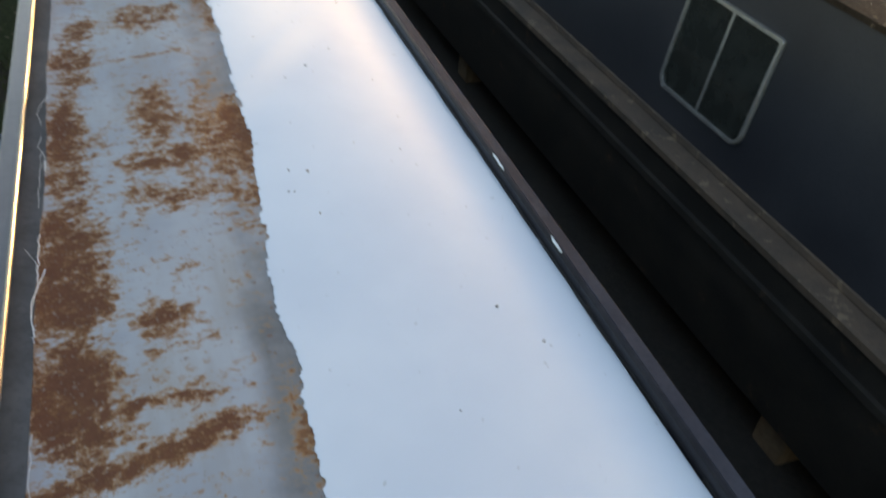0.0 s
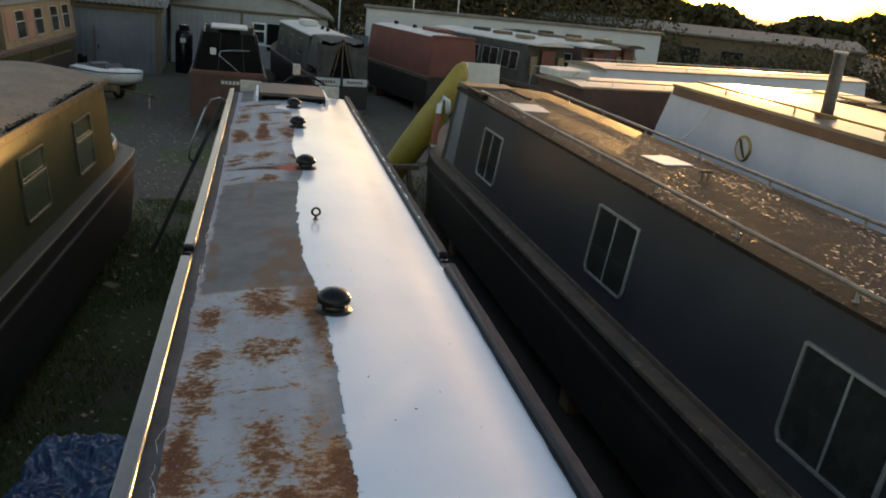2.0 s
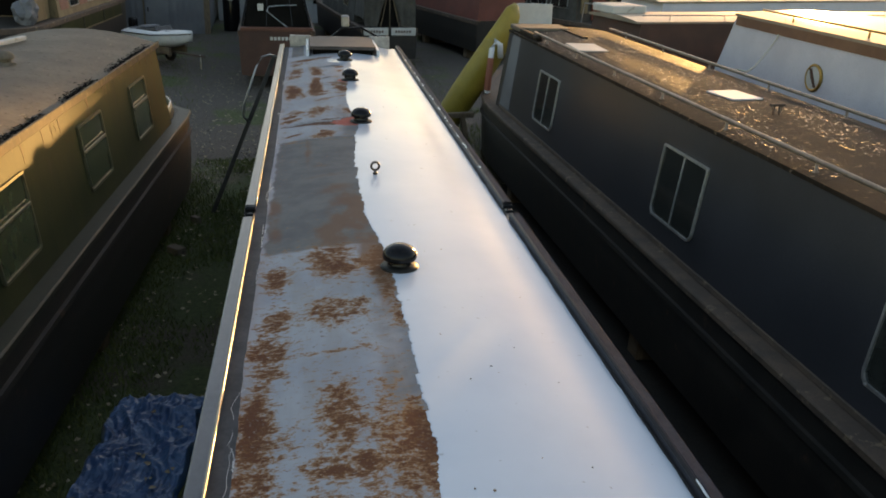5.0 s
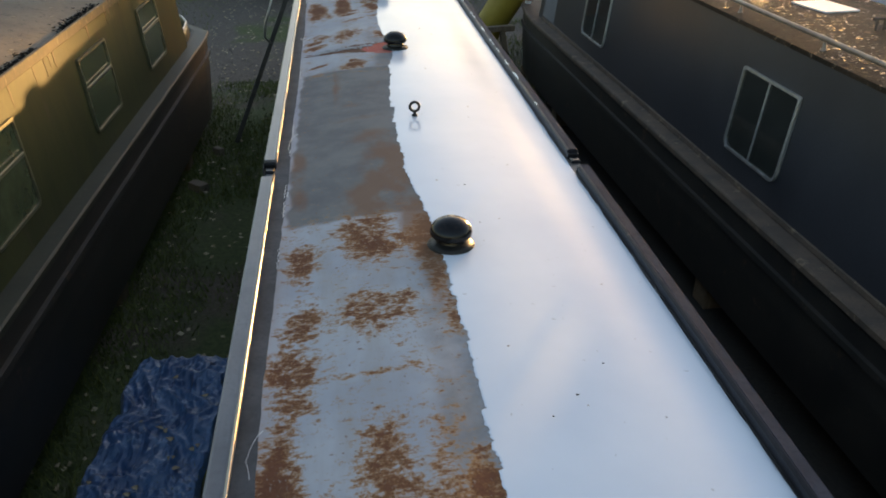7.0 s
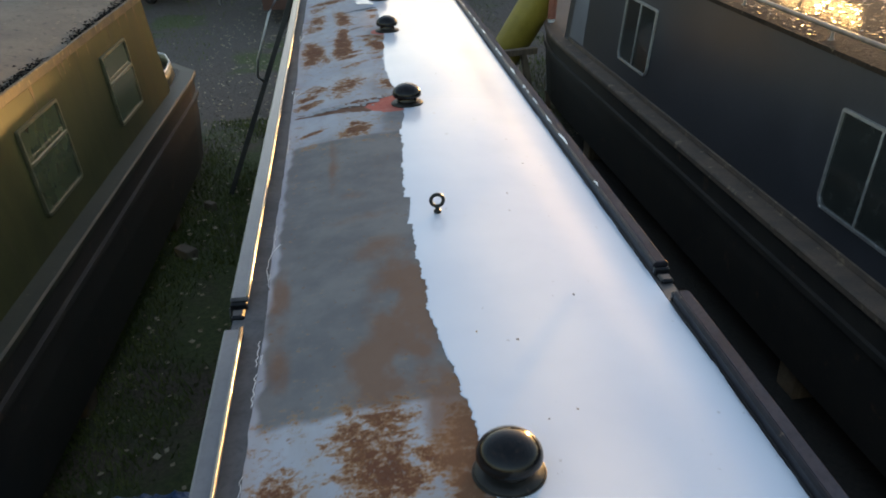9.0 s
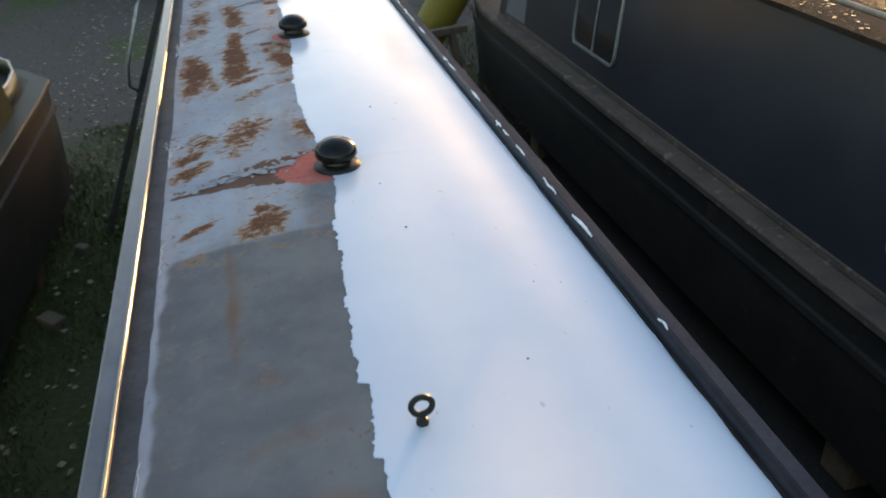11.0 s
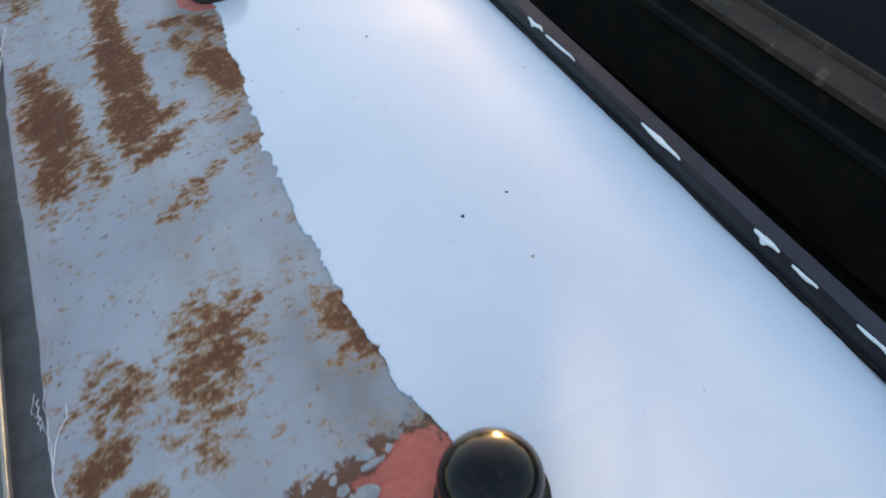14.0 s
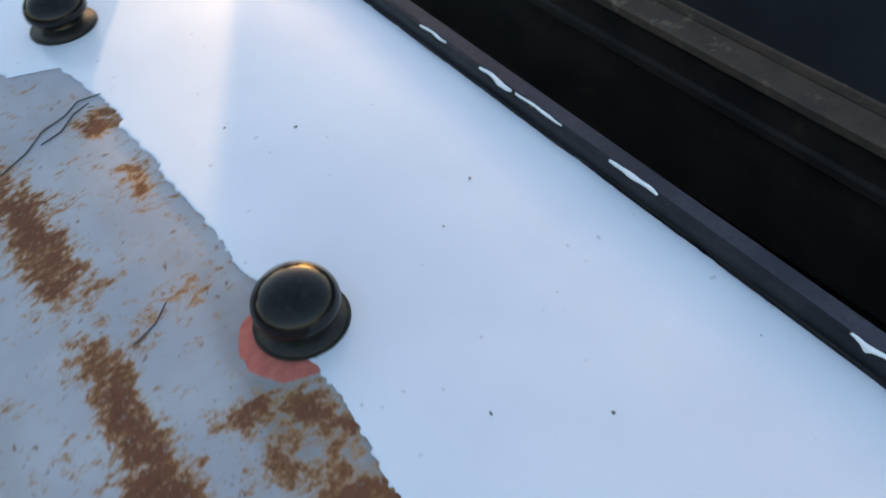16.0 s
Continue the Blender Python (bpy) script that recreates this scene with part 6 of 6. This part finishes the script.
# distant woods that close the horizon
vs, fs = [], []
rnd = random.Random(17)
for i in range(30000):
    a = radians(rnd.uniform(-45, 75))
    rr = 150 + rnd.gauss(0, 4)
    top = (4.6 + 1.2 * math.sin(a * 31) + 0.8 * math.sin(a * 77)) * (1.0 if 0.44 < a < 0.68 else 1.7)
    p = Vector((rr * math.sin(a), rr * math.cos(a), top * rnd.random() ** 0.7))
    s = rnd.uniform(0.5, 1.1)
    ax, bx = Vector((rnd.gauss(0, 1), rnd.gauss(0, 1), rnd.gauss(0, 1))).normalized(), Vector((rnd.gauss(0, 1), rnd.gauss(0, 1), rnd.gauss(0, 1))).normalized()
    k = len(vs)
    vs += [tuple(p - ax * s), tuple(p + bx * s * 0.6), tuple(p + ax * s), tuple(p - bx * s * 0.6)]
    fs.append((k, k + 1, k + 2, k + 3))
me = bpy.data.meshes.new("distant_woods")
me.from_pydata(vs, [], fs)
me.materials.append(M_LEAF)
tagged(new("distant_woods", me), "dark distant woods along the horizon", "woods", "", "stuff")

# ---- ground clutter between the boats ----
vs, fs = [], []
rnd = random.Random(7)
for i in range(60000):
    x, y = rnd.uniform(-2.9, -0.9), rnd.uniform(1.5, 16.5)
    if i % 6 == 0:
        x, y = rnd.uniform(1.2, 4), rnd.uniform(15, 20)
    if i % 7 == 0:
        x, y = rnd.uniform(-6, 3), rnd.uniform(18, 32)
    if noise.noise(Vector((x * 0.9, y * 0.5, 2))) < -0.22 + 0.35 * (rnd.random() - 0.5) or (x > -3 and x < 0 and y > 15.8):
        continue
    hgt, a, w = rnd.uniform(0.03, 0.10), rnd.uniform(0, 6.3), rnd.uniform(0.005, 0.011)
    k = len(vs)
    z = 0.05 * noise.noise(Vector((x * 0.25, y * 0.25, 0))) - 0.01
    vs += [(x - w * math.cos(a), y - w * math.sin(a), z), (x + w * math.cos(a), y + w * math.sin(a), z), (x + rnd.gauss(0, 0.03), y + rnd.gauss(0, 0.03), z + hgt)]
    fs.append((k, k + 1, k + 2))
me = bpy.data.meshes.new("grass")
me.from_pydata(vs, [], fs)
me.materials.append(M_GRASS)
tagged(new("grass", me), "thin short grass between the boats", "grass", "", "stuff")
vs, fs = [], []
for i in range(1500):
    x, y = rnd.uniform(-3, -0.9), rnd.uniform(2, 24)
    if i % 3 == 0:
        x, y = rnd.uniform(-4, 3), rnd.uniform(14, 26)
    z = 0.05 * noise.noise(Vector((x * 0.25, y * 0.25, 0))) + 0.012
    a, s = rnd.uniform(0, 6.3), rnd.uniform(0.012, 0.035)
    k = len(vs)
    vs += [(x + s * math.cos(a + q) * (1 if q in (0, 3.14) else 0.6), y + s * math.sin(a + q), z + rnd.uniform(0, 0.02)) for q in (0, 1.57, 3.14, 4.71)]
    fs.append((k, k + 1, k + 2, k + 3))
me = bpy.data.meshes.new("fallen_leaves")
me.from_pydata(vs, [], fs)
me.materials.append(M_LITTER)
tagged(new("fallen_leaves", me), "scattered pale fallen leaves on the ground", "leaves", "", "stuff")

vs, fs = [], []
rnd = random.Random(44)
for i in range(9000):
    x, y = rnd.uniform(-5, 3.5), 14 + 14 * rnd.random() ** 1.4
    z = 0.05 * noise.noise(Vector((x * 0.25, y * 0.25, 0)))
    s, a = rnd.uniform(0.008, 0.03), rnd.uniform(0, 6.3)
    k = len(vs)
    vs += [(x + s * math.cos(a + q), y + s * math.sin(a + q) * 0.8, z - 0.004) for q in (0, 2.1, 4.2)] + [(x, y, z + s * rnd.uniform(0.5, 0.9))]
    fs += [(k, k + 1, k + 3), (k + 1, k + 2, k + 3), (k + 2, k, k + 3)]
me = bpy.data.meshes.new("gravel")
me.from_pydata(vs, [], fs)
me.materials.append(surface("grey_brown_stones", (0.06, 0.053, 0.043), (0.19, 0.17, 0.14), 7, 0.9, 0, 0))
tagged(new("gravel", me), "loose grey-brown gravel on the yard's track", "gravel", "", "stuff")

tarp = thing("tarpaulin", pose(-1.80, 7.0, 0.03, 0, 0, -4), "crumpled blue tarpaulin lying on the grass", "tarpaulin")
bm = bmesh.new()
n = 130
g = [[None] * (n + 1) for _ in range(n + 1)]
for i in range(n + 1):
    for j in range(n + 1):
        x, y = (i / n - 0.5) * 0.78, (j / n - 0.5) * 1.8
        q = Vector((x * 3, y * 3, 0))
        z = 0.03 + 0.15 * abs(noise.noise(q * 0.7)) + 0.07 * (1 - abs(noise.noise(Vector((x * 5 + y * 2, y * 2.2 - x, 3))))) ** 5 + 0.035 * (1 - abs(noise.noise(q * 2.6))) ** 4 + 0.022 * (1 - abs(noise.noise(q * 4.6 + Vector((4, 2, 1))))) ** 5 + 0.012 * (1 - abs(noise.noise(q * 9.5))) ** 4 + 0.012 * noise.noise(q * 6)
        rim = min(i, n - i, j, n - j) / 5
        x += 0.06 * noise.noise(Vector((y * 3, 1, 0)))
        y += 0.1 * noise.noise(Vector((x * 3, 7, 0)))
        g[i][j] = bm.verts.new((x, y, 0.62 * z * min(1, rim + 0.1)))
for i in range(n):
    for j in range(n):
        bm.faces.new((g[i][j], g[i + 1][j], g[i + 1][j + 1], g[i][j + 1]))
part("sheet", bm, M_TARP, tarp, "", True)
rnd = random.Random(15)
for i in range(16):
    x, y, sz, a = rnd.uniform(-0.33, 0.33), rnd.uniform(-0.8, 0.8), rnd.uniform(0.018, 0.036), rnd.uniform(0, 6.3)
    q = Vector((x * 3, y * 3, 0))
    z = 0.62 * (0.06 + 0.15 * abs(noise.noise(q * 0.7)) + 0.035) + 0.02
    lf = thing("fallen_leaf", pose(-1.80, 7.0, 0.03, 0, 0, -4) @ pose(x, y, z, rnd.uniform(-20, 20), rnd.uniform(-20, 20), 0), "dry pale brown leaf lying on the blue tarpaulin", "leaf", "leaves on the tarpaulin")
    rim = [(sz * math.cos(a + k) * (1 if k % 2 else 0.62), sz * math.sin(a + k) * (0.8 if k % 2 else 0.6)) for k in range(6)]
    part("blade", loft([[(px, py, 0.0) for px, py in rim], [(px * 0.9, py * 0.9, 0.004) for px, py in rim]]), M_LITTER, lf)
for x, y, s in ((-2.15, 11.45, 0.11), (-2.05, 12.6, 0.07), (-1.7, 3.9, 0.08)):
    th = thing("loose_brick", pose(x, y, 0.0, 0, 0, 20 * x), "pale loose block on the ground by the hull", "block", "blocks on the ground")
    part("block", box(-s, s, -s * 0.6, s * 0.6, -0.02, 0.09, 0.008), M_TANROOF, th)
